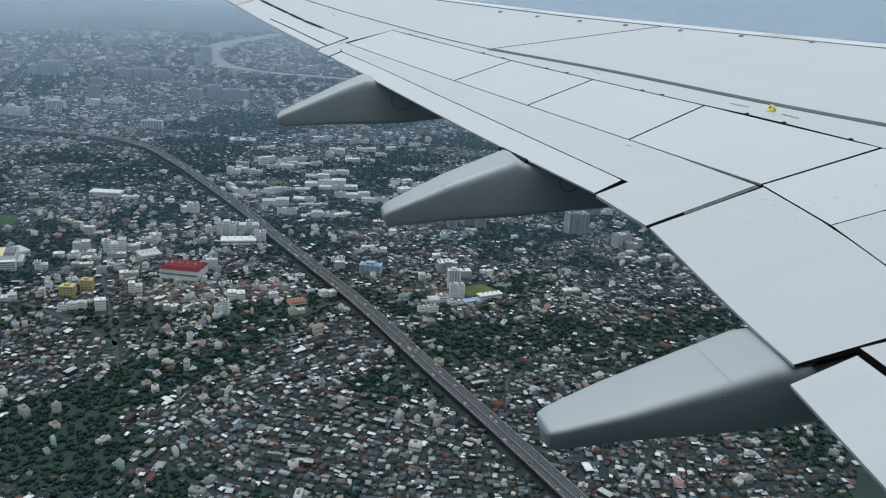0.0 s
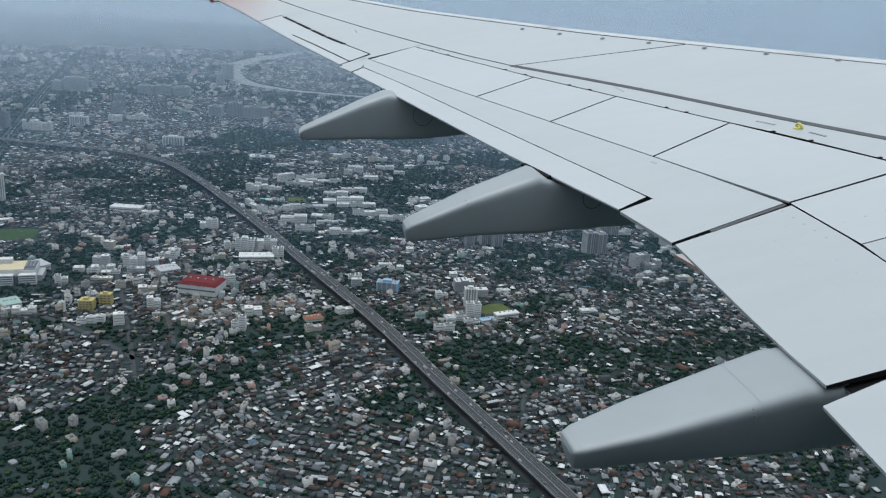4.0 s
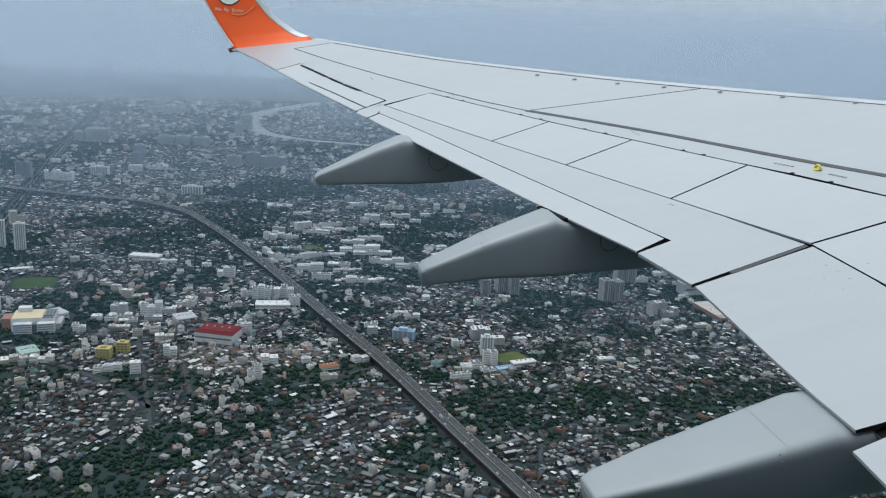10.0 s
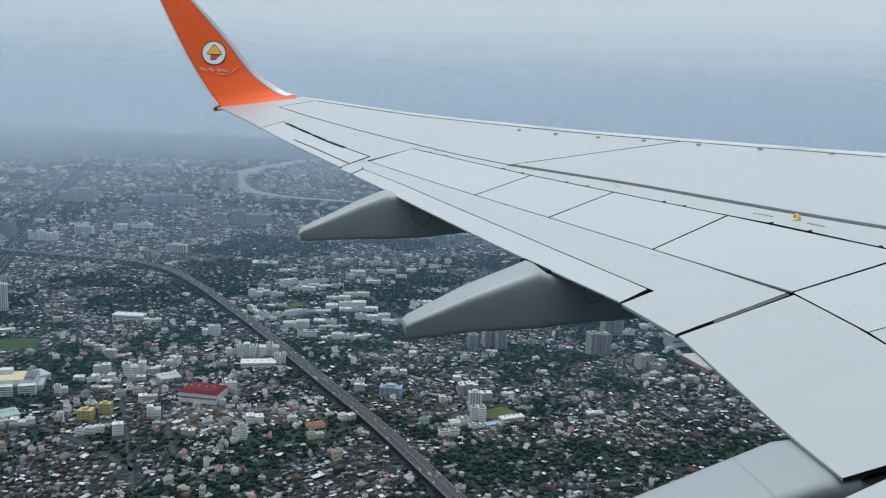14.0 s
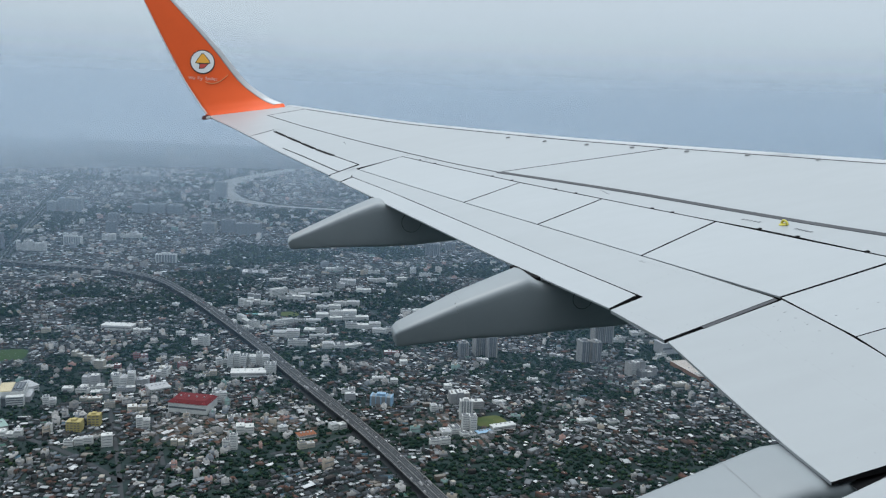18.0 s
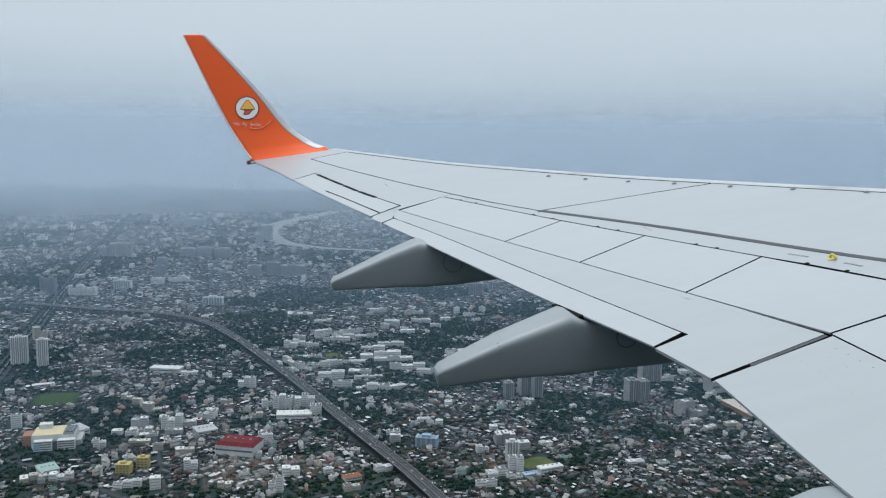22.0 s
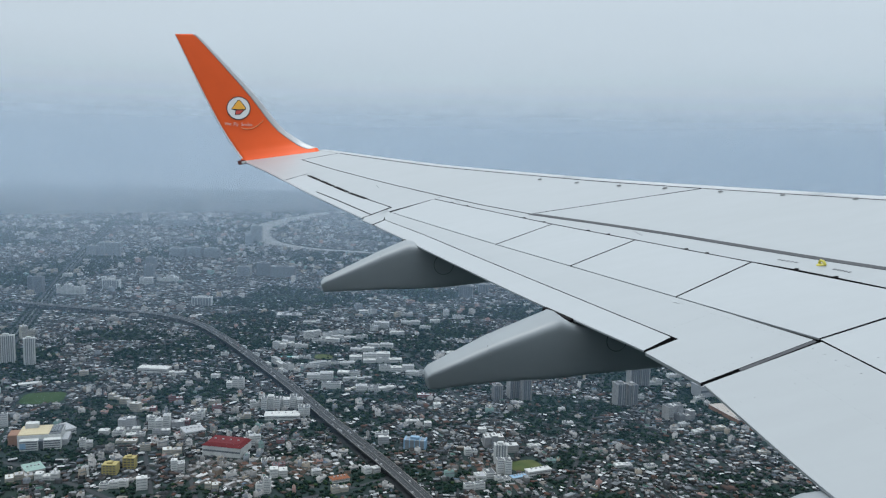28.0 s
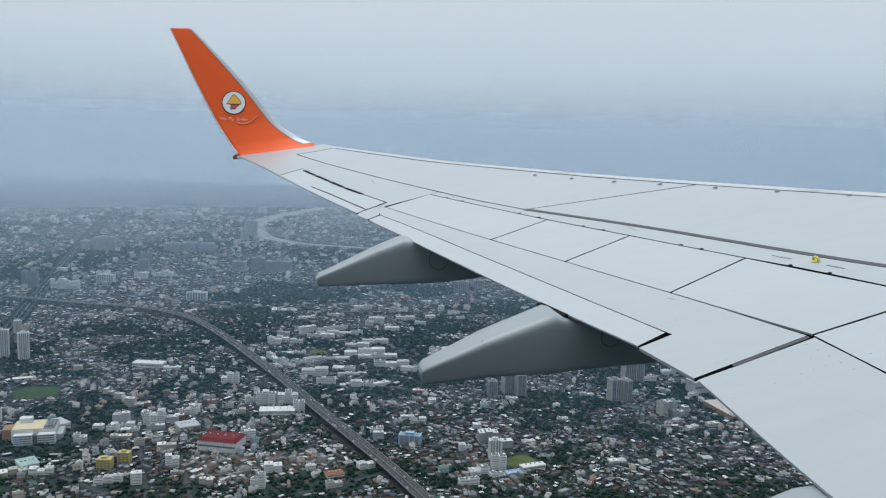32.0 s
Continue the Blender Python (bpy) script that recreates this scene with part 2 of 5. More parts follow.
M_REDROOF = material("red_metal_roof", (0.115, 0.018, 0.020), 0.7, grain=0.2, grain_scale=0.4, wear=0.25, wear_scale=0.15)
M_BEIGE = material("beige_roof_sheet", (0.36, 0.33, 0.30), 0.7, grain=0.2, grain_scale=0.3, wear=0.3, wear_scale=0.08)
M_BROWN = material("brown_brick_wall", (0.24, 0.145, 0.105), 0.8, grain=0.25, grain_scale=0.5)
M_CREAM = material("cream_plaster", (0.36, 0.34, 0.295), 0.8, grain=0.35, grain_scale=0.4, wear=0.3, wear_scale=0.12)
M_ROSE = material("rose_red_plaster", (0.19, 0.10, 0.105), 0.8, grain=0.35, grain_scale=0.4, wear=0.3, wear_scale=0.12)
M_OCHRE = material("yellow_plaster", (0.34, 0.29, 0.13), 0.8, grain=0.2, grain_scale=0.5)
M_BLUEWALL = material("blue_cladding", (0.19, 0.31, 0.43), 0.6, grain=0.2, grain_scale=0.5)
M_TEAL = material("teal_roof_sheet", (0.20, 0.30, 0.27), 0.6, grain=0.3, grain_scale=0.3, wear=0.3, wear_scale=0.1)
M_RUST = material("rust_roof_tiles", (0.20, 0.085, 0.05), 0.8, grain=0.3, grain_scale=0.4)
M_SAND = material("cream_roof_deck", (0.46, 0.40, 0.27), 0.7, grain=0.2, grain_scale=0.3, wear=0.3, wear_scale=0.06)
M_DARKROOF = material("dark_roof_felt", (0.11, 0.12, 0.13), 0.8, grain=0.4, grain_scale=0.4)
M_GREYROOF = material("grey_roof_sheet", (0.29, 0.30, 0.31), 0.6, grain=0.3, grain_scale=0.4)
M_CAR = palette("car_paint", [(0, (0.34, 0.34, 0.34)), (0.4, (0.05, 0.05, 0.055)), (0.6, (0.3, 0.3, 0.31)), (0.95, (0.22, 0.05, 0.04))], 0.3, dirt=0.1)


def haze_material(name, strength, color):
    """Haze painted on a see-through shell: mostly clear, the rest scatters daylight. The tint fades out towards its
    foot and top.
    """
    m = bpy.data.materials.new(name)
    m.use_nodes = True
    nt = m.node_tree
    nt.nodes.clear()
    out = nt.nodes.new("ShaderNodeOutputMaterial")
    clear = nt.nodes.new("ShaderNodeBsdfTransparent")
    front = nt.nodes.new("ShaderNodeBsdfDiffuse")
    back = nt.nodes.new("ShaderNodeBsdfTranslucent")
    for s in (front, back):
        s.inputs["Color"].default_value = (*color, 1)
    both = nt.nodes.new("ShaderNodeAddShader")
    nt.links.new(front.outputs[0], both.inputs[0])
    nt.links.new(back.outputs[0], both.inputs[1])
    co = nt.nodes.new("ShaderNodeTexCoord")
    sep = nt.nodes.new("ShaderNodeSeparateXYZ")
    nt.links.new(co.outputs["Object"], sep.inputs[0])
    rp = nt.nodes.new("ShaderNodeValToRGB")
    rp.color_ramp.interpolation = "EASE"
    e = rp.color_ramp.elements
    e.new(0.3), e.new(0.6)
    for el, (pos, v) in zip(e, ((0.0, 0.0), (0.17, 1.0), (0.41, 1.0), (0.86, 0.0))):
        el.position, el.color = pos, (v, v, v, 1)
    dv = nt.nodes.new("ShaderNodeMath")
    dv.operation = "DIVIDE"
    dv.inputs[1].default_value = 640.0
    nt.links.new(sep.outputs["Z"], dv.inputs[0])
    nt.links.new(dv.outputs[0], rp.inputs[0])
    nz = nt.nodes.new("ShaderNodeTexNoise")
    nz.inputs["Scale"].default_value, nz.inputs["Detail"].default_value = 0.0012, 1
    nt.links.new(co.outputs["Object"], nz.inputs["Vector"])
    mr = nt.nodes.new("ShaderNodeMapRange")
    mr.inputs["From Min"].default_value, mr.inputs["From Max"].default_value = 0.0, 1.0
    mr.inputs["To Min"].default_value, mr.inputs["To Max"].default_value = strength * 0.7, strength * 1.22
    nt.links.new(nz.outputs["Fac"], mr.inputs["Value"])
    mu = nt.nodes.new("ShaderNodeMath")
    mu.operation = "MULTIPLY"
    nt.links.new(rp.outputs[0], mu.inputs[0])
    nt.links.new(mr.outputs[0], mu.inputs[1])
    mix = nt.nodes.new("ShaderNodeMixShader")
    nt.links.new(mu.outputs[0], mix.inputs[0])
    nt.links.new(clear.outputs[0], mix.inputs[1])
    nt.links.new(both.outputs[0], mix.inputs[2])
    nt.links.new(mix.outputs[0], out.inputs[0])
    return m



# ---------------------------------------------------------------- mesh helpers
def mesh_ob(name, bm, mat, smooth=False):
    me = bpy.data.meshes.new(name)
    bmesh.ops.recalc_face_normals(bm, faces=bm.faces)
    bm.to_mesh(me)
    bm.free()
    for m in (mat if isinstance(mat, (list, tuple)) else [mat]):
        me.materials.append(m)
    if smooth:
        for poly in me.polygons:
            poly.use_smooth = True
    return new(name, me)


def part(name, bm, mat, parent, label="", smooth=False):
    ob = mesh_ob(name, bm, mat, smooth)
    ob.parent = parent
    if label:
        tagged(ob, label)
    return ob


def fast_mesh(name, verts, sizes, loops, mats, indices):
    me = bpy.data.meshes.new(name)
    me.vertices.add(len(verts))
    me.vertices.foreach_set("co", np.asarray(verts, np.float32).ravel())
    me.loops.add(len(loops))
    me.loops.foreach_set("vertex_index", np.asarray(loops, np.int32))
    me.polygons.add(len(sizes))
    sizes = np.asarray(sizes, np.int32)
    me.polygons.foreach_set("loop_start", np.concatenate([[0], np.cumsum(sizes)[:-1]]).astype(np.int32))
    for m in mats:
        me.materials.append(m)
    me.polygons.foreach_set("material_index", np.asarray(indices, np.int32))
    me.update(calc_edges=True)
    me.validate()
    return me


def box(bm, x0, x1, y0, y1, z0, z1, index=0):
    v = [bm.verts.new(c) for c in ((x0, y0, z0), (x1, y0, z0), (x1, y1, z0), (x0, y1, z0), (x0, y0, z1), (x1, y0, z1), (x1, y1, z1), (x0, y1, z1))]
    for q in ((3, 2, 1, 0), (4, 5, 6, 7), (0, 1, 5, 4), (1, 2, 6, 5), (2, 3, 7, 6), (3, 0, 4, 7)):
        f = bm.faces.new([v[i] for i in q])
        f.material_index = index
    return v


# ---------------------------------------------------------------- the wing (x forward, y outboard, z up, in its own frame)
wing = new("airplane_wing")
wing.matrix_world = pose(10.4418, 0.3359, 313.9560, -1.4964, -10.8721, 10.8330)
tagged(wing, "pale grey airliner wing with an orange upturned winglet, in flight", "airplane wing")


def rise(y):
    """Height of the upper skin: dihedral and the bend in flight."""
    return 0.105 * (y - 1.9) + 0.0018 * (y - 1.9) ** 2


def line(points):
    ys, xs = [p[0] for p in points], [p[1] for p in points]
    return lambda y: float(np.interp(y, ys, xs))


nose = line([(1.9, -1.1), (5, -2.82), (8.5, -4.787), (11.04, -6.228), (13.75, -7.623), (16.77, -8.941), (17.5, -9.27)])
spar = line([(1.9, -3.85), (5, -5.25), (6.478, -5.947), (7.32, -6.306), (8.58, -6.796), (9.18, -7.058), (10.2, -7.54), (10.94, -7.83), (11.74, -8.097),
             (13.14, -8.555), (15.0, -9.129), (16.45, -9.537), (17.0, -9.66)])
hinge = line([(1.9, -4.75), (5, -5.82), (6.127, -6.231), (7.07, -6.527), (7.535, -6.714), (8.676, -7.132), (9.711, -7.526), (11.738, -8.238)])
cove = line([(5.984, -7.216), (6.477, -7.341), (7.114, -7.518), (8.272, -7.858), (9.335, -8.184), (11.473, -8.824), (11.7, -8.88)])
split = line([(6.4, -7.853), (6.503, -7.881), (6.73, -7.925), (7.027, -7.99), (7.353, -8.06), (7.712, -8.137), (8.569, -8.325), (9.033, -8.43), (9.648, -8.565), (10.286, -8.71), (11.164, -8.94)])
tail = line([(1.9, -8.52), (3.65, -8.312), (4.23, -8.248), (4.3, -8.155), (4.734, -8.143), (5.77, -8.056), (6.387, -8.130), (6.864, -8.238), (7.273, -8.325), (7.557, -8.390), (8.063, -8.496),
             (8.851, -8.655), (9.572, -8.802), (10.182, -8.918), (10.808, -9.060), (11.392, -9.155), (12.334, -9.368), (13.487, -9.628), (14.742, -9.889), (15.719, -10.095), (17.28, -10.49)])
aileron_top = line([(11.728, -8.76), (12.927, -9.084), (14.781, -9.498), (15.1, -9.575)])
inner = line([(1.9, -7.62), (4.872, -7.255), (5.343, -7.2), (5.98, -7.2)])


def strip(front, back, cells=1, across=1, thick=0.02, lift=0.0, gap=0.006, back_thick=None, ends=1):
    """A skin panel between two spanwise edges, each a list of (x, y), drawn in by half a joint on all sides."""
    bm = bmesh.new()
    rows_top, rows_low = [], []
    us = np.linspace(0, 1, cells + 1)

    def along(pts, u):
        k = u * (len(pts) - 1)
        i = min(int(k), len(pts) - 2)
        return Vector(pts[i]).lerp(Vector(pts[i + 1]), k - i)

    f0, f1, b0, b1 = along(front, 0), along(front, 1), along(back, 0), along(back, 1)
    span = max((f1 - f0).length, 0.01)
    for u in us:
        uu = gap / span + u * (1 - 2 * gap / span)
        a, b = along(front, uu), along(back, uu)
        d = (b - a)
        d = d.normalized() * gap if d.length > 2.5 * gap else d * 0.2
        a, b = a + d, b - d
        top, low = [], []
        for j in range(across + 1):
            q = a.lerp(b, j / across)
            t = thick if back_thick is None else thick + (back_thick - thick) * j / across
            top.append(bm.verts.new((q.x, q.y, rise(q.y) + lift)))
            low.append(bm.verts.new((q.x, q.y, rise(q.y) + lift - t)))
        rows_top.append(top)
        rows_low.append(low)
    for i in range(cells):
        for j in range(across):
            bm.faces.new((rows_top[i][j], rows_top[i + 1][j], rows_top[i + 1][j + 1], rows_top[i][j + 1]))
            bm.faces.new((rows_low[i][j], rows_low[i][j + 1], rows_low[i + 1][j + 1], rows_low[i + 1][j]))
        for j in (0, across):
            bm.faces.new((rows_top[i][j], rows_top[i + 1][j], rows_low[i + 1][j], rows_low[i][j])).material_index = 0 if j and back_thick else 1
    for i in (0, cells):
        for j in range(across):
            bm.faces.new((rows_top[i][j], rows_top[i][j + 1], rows_low[i][j + 1], rows_low[i][j])).material_index = ends
    return bm


def edge(curve, y0, y1, n=16, shift=0.0):
    return [(curve(y) + shift, y) for y in np.linspace(y0, y1, n)]


# core of the wing, seen dark in the joints, and its lower skin
bm = bmesh.new()
prev = None
for y in np.linspace(1.9, 17.2, 52):
    xa, xb = nose(y) - 0.1, tail(y) + 0.10
    ch = xa - xb
    ring = []
    for s in (0, 0.06, 0.2, 0.45, 0.7, 0.9, 1.0):
        ring.append((xa - s * ch, y, rise(y) - 0.045))
    for s, t in ((1.0, 0.055), (0.9, 0.07), (0.7, 0.09), (0.5, 0.105), (0.3, 0.11), (0.12, 0.09), (0.0, 0.05)):
        ring.append((xa - s * ch, y, rise(y) - (0.05 if s == 1 else 0.045 + t * ch * 0.9 * min(1.0, 0.35 + 1.2 * (1 - s)))))
    ring = [bm.verts.new(c) for c in ring]
    if prev:
        for k in range(len(ring)):
            f = bm.faces.new((prev[k], prev[(k + 1) % len(ring)], ring[(k + 1) % len(ring)], ring[k]))
            f.material_index = 0 if k < 6 else 1
    else:
        bm.faces.new(ring)
    prev = ring
bm.faces.new(prev)
part("wing_box", bm, [M_GAP, M_LOWER], wing, "dark inner structure and grey lower skin")

# leading edge slats, rounded nose pieces
for y0, y1 in ((1.9, 3.9), (3.9, 6.3), (6.3, 8.85), (8.85, 11.6), (11.6, 14.3), (14.3, 17.0)):
    bm = bmesh.new()
    prev = None
    for y in np.linspace(y0 + 0.004, y1 - 0.004, 9):
        x, z = nose(y), rise(y)
        k = 0.75 + 0.03 * (10 - y)
        ring = [(x - 0.20 * k, z + 0.001), (x - 0.06 * k, z + 0.001), (x + 0.02, z - 0.006), (x + 0.08 * k, z - 0.035), (x + 0.12 * k, z - 0.09), (x + 0.11 * k, z - 0.16), (x + 0.02, z - 0.24 * k),
                (x - 0.28 * k, z - 0.31 * k), (x - 0.28 * k, z - 0.06), (x - 0.20 * k, z - 0.03)]
        ring = [bm.verts.new((a, y, b)) for a, b in ring]
        if prev:
            for q in range(len(ring)):
                bm.faces.new((prev[q], prev[(q + 1) % len(ring)], ring[(q + 1) % len(ring)], ring[q]))
        else:
            bm.faces.new(ring)
        prev = ring
    bm.faces.new(prev)
    part("slat", bm, M_SLAT, wing, "white rounded leading edge slat", smooth=True)


def slat_line(y):
    return nose(y) - 0.205 * (0.75 + 0.03 * (10 - y))


# upper skin panels
def skin(name, front, back, mat, cells=14, across=2, gap=0.004, label="", thick=0.03, back_thick=None, lift=0.0, ends=1):
    return part(name, strip(front, back, cells, across, thick, lift, gap, back_thick, ends), [mat, M_GAP], wing, label)


f_in = [(slat_line(y), y) for y in np.linspace(1.9, 9.90, 24)]
b_in = edge(spar, 1.9, 10.20, 24, 0.03)
skin("skin_panel", f_in, b_in, M_WING, 24, 4)
f_out = [(slat_line(y), y) for y in np.linspace(9.91, 16.36, 24)]
b_out = edge(spar, 10.21, 16.34, 24)
skin("skin_panel", f_out, b_out, M_WING, 24, 4, 0.015)
skin("seal_band", edge(spar, 1.9, 10.2, 20, 0.036), edge(spar, 1.9, 10.2, 20, -0.030), M_RUBBER, 20, 1, 0.0, "dark grey sealant band along the spar", lift=0.003)
skin("skin_panel", edge(spar, 1.9, 10.2, 20, -0.026), edge(hinge, 1.9, 10.0, 20), M_WING, 20, 1)
skin("skin_panel", edge(spar, 10.2, 11.785, 8), edge(hinge, 10.0, 11.745, 8), M_WING, 8, 1)
skin("skin_panel", edge(spar, 11.79, 14.96, 12), [(-8.785, 11.552)] + edge(aileron_top, 11.735, 14.96, 11), M_WING, 11, 1, 0.0)
tip_edge = [(-9.505, 16.352), (-9.56, 16.7), (-9.66, 17.09)]
skin("wing_tip", edge(spar, 14.96, 16.34, 6)[:-1] + tip_edge, edge(tail, 14.742, 17.26, 8), M_WING, 14, 2, 0.0, back_thick=0.015)
skin("tip_cap", [(slat_line(y), y) for y in np.linspace(16.38, 16.98, 3)], tip_edge, M_WING, 4, 1, 0.0)

skin("spar_seam", edge(spar, 10.22, 16.33, 24, 0.0065), edge(spar, 10.22, 16.33, 24, -0.0065), M_LINE, 24, 1, 0.0, "thin black panel joint", lift=0.0025)
skin("hinge_seam", edge(hinge, 6.2, 11.70, 24, 0.003), edge(hinge, 6.2, 11.70, 24, -0.003), M_LINE, 24, 1, 0.0, "thin black joint along the spoiler hinges", lift=0.0045)
for y0, y1 in ((1.9, 9.9), (9.92, 16.3)):
    skin("slat_seam", [(slat_line(y) + 0.010, y) for y in np.linspace(y0, y1, 20)], [(slat_line(y) - 0.006, y) for y in np.linspace(y0, y1, 20)], M_RUBBER, 20, 1, 0.0, "thin grey seal behind the slats", lift=0.003)
# spoilers
bounds = [((-8.238, 11.738), (-8.824, 11.473)), ((hinge(9.655), 9.655), (-8.184, 9.335)), ((hinge(8.62), 8.62), (-7.858, 8.272)), ((hinge(7.485), 7.485), (-7.518, 7.114)), ((-6.231, 6.127), (-7.195, 5.99))]
for (h1, t1), (h0, t0) in zip(bounds[:-1], bounds[1:]):
    skin("spoiler", [h0, h1], [t0, t1], M_PANEL, 6, 2, 0.009, "pale grey spoiler panel lying flat", lift=0.002, back_thick=0.012)
skin("spoiler", [(hinge(5.42), 5.42), (hinge(6.122), 6.122)], [(-7.2, 5.345), (-7.195, 5.986)], M_PANEL, 6, 2, 0.005, "pale grey spoiler panel lying flat")
skin("skin_panel", [(hinge(1.9), 1.9), (hinge(5.42), 5.42)], [(inner(1.9), 1.9), (-7.2, 5.345)], M_WING, 10, 2, 0.005)

# outboard flap: fore piece, aft piece, inner and outer ends
fore_flap = skin("flap", edge(cove, 6.584, 11.62, 20, -0.002), edge(split, 6.425, 11.17, 20), M_WING, 20, 2, 0.0, "pale grey outboard flap", 0.05, ends=0)
skin("flap_end", [(cove(5.995) - 0.006, 6.0), (cove(6.58) - 0.006, 6.583)], [(tail(5.80), 5.805), (tail(6.34), 6.345)], M_WING, 4, 2, 0.0, "", 0.06, 0.02, 0.0)
skin("aft_flap", edge(split, 6.472, 11.157, 20), [(tail(y), y) for y in np.linspace(6.36, 11.03, 20)], M_PANEL, 20, 1, 0.011, "narrow aft flap along the trailing edge", 0.03, 0.012)
skin("flap_end", [(-8.955, 11.165), (-8.815, 11.655)], [(-9.10, 11.05), (-9.184, 11.36)], M_WING, 3, 1, 0.003, "", 0.03, 0.012)

# aileron and the fixed piece beside it
skin("aileron_end", [(-8.785, 11.545), (-8.742, 11.722)], [(-9.140, 11.385), (-9.158, 11.44)], M_WING, 2, 1, 0.006, "", 0.03, 0.012)
skin("aileron", edge(aileron_top, 11.74, 14.955, 12, -0.012), edge(tail, 11.452, 14.742, 12), M_PANEL, 12, 1, 0.006, "pale grey aileron with black hinge gaps", 0.03, 0.012)
for ya, yb in ((12.45, 13.0), (13.07, 13.58), (13.66, 14.2), (14.26, 14.78)):
    skin("hinge_gap", edge(aileron_top, ya, yb, 3, 0.014), edge(aileron_top, ya, yb, 3, -0.032), M_LINE, 3, 1, 0.0, "", 0.006, lift=0.004)
skin("tip_seam", [(-9.873, 14.750), (-9.514, 14.969)], [(-9.873, 14.736), (-9.514, 14.955)], M_LINE, 2, 1, 0.0, "", 0.006, lift=0.003)
skin("tab_gap", [(-9.036 + 0.007, 11.514), (-9.314 + 0.007, 12.704), (-9.509 + 0.007, 13.464)], [(-9.036 - 0.007, 11.514), (-9.314 - 0.007, 12.704), (-9.509 - 0.007, 13.464)], M_LINE, 4, 1, 0.0, "", 0.006, lift=0.004)

# inboard flap
skin("flap", edge(inner, 4.34, 5.957, 6, -0.003), [(tail(y), y) for y in np.linspace(4.32, 5.778, 6)], M_WING, 6, 2, 0.004, "pale grey inboard flap", 0.06, 0.015)
skin("flap_seal", [(-7.23, 5.960), (-7.23, 5.987)], [(-7.80, 5.826), (-7.80, 5.854)], M_RUBBER, 1, 1, 0.0, "grey rubber seal at the flap's end", 0.02, lift=0.003)
skin("flap_track_cover", edge(inner, 1.9, 4.30, 6, -0.008), [(-7.84, y) for y in np.linspace(1.9, 4.32, 6)], M_WING, 6, 1, 0.004, "", 0.06)
skin("flap", [(-7.88, y) for y in np.linspace(1.9, 4.28, 6)], [(tail(y), y) for y in np.linspace(1.9, 4.215, 6)], M_PANEL, 6, 1, 0.004, "pale grey inboard flap", 0.06, 0.015)


# rivet heads in rows
def rivets(name, rows):
    bm = bmesh.new()
    for (xa, ya), (xb, yb), n, r in rows:
        for k in range(n):
            x, y = xa + (xb - xa) * k / (n - 1), ya + (yb - ya) * k / (n - 1)
            z = rise(y)
            ring = [bm.verts.new((x + r * math.cos(a), y + r * math.sin(a), z + 0.0008)) for a in np.linspace(0, 2 * math.pi, 7)[:-1]]
            c = bm.verts.new((x, y, z + 0.0012))
            low = [bm.verts.new((v.co.x, v.co.y, z - 0.004)) for v in ring]
            for i in range(6):
                bm.faces.new((c, ring[i], ring[(i + 1) % 6]))
                bm.faces.new((ring[i], low[i], low[(i + 1) % 6], ring[(i + 1) % 6]))
    return tagged(part(name, bm, M_FLUSH, wing), kind="stuff")


rivets("flap_rivets", [((-7.30, 6.05), (-7.62, 7.25), 22, 0.0034), ((-7.95, 5.95), (-8.05, 6.3), 7, 0.0035), ((-7.45, 6.0), (-7.98, 5.9), 9, 0.004), ((-7.42, 6.72), (-7.85, 6.6), 8, 0.004),
                       ((-7.55, 5.75), (-7.62, 4.45), 24, 0.0032), ((-7.40, 5.72), (-7.46, 4.45), 9, 0.0032), ((-7.95, 4.42), (-7.30, 4.42), 9, 0.0032), ((-7.3, 5.62), (-8.0, 5.5), 9, 0.0032)])
rivets("spoiler_screws", [((-7.3, 5.5), (-7.3, 5.9), 5, 0.008), ((-6.35, 5.7), (-7.1, 5.62), 6, 0.008), ((-7.56, 7.0), (-7.57, 7.03), 2, 0.016)])

# screws over the slat tracks
for x, y in ((-6.90, 11.74), (-6.63, 11.21), (-6.33, 10.69), (-6.02, 10.2), (-5.69, 9.64), (-5.35, 9.09), (-4.99, 8.52), (-4.5, 7.75), (-4.0, 6.9)):
    bm = bmesh.new()
    bmesh.ops.create_cone(bm, cap_ends=True, segments=10, radius1=0.028, radius2=0.018, depth=0.012, matrix=Matrix.Translation((x, y, rise(y) + 0.008)))
    part("track_screw", bm, M_RIVET, wing)
# hinge fittings of the spoilers
for y in (11.4, 11.1, 10.1, 9.8, 9.2, 8.95, 8.1, 7.9, 7.15, 6.85, 6.35):
    bm = bmesh.new()
    x, z = hinge(y), rise(y)
    box(bm, x - 0.008, x + 0.030, y - 0.014, y + 0.014, z - 0.005, z + 0.006)
    bmesh.ops.bevel(bm, geom=bm.edges[:], offset=0.003, segments=1, affect="EDGES")
    part("hinge_fitting", bm, M_LINE, wing)
# yellow tie-down ring with its stencil
ring_y, ring_x = 7.13, -6.345
bm = bmesh.new()
segs = 14
prev = None
for k in range(segs + 1):
    a = math.pi * (0.0 + k / segs)
    c = Vector((ring_x, ring_y + 0.034 * math.cos(a), rise(ring_y) + 0.030 * math.sin(a)))
    out = Vector((0, math.cos(a), math.sin(a)))
    loop = [bm.verts.new(c + 0.010 * (out * math.cos(b) + Vector((1, 0, 0)) * math.sin(b))) for b in np.linspace(0, 2 * math.pi, 7)[:-1]]
    if prev:
        for q in range(6):
            bm.faces.new((prev[q], prev[(q + 1) % 6], loop[(q + 1) % 6], loop[q]))
    prev = loop
hook = part("tie_down_ring", bm, M_YELLOW, wing, "yellow escape rope ring standing on the wing", smooth=True)
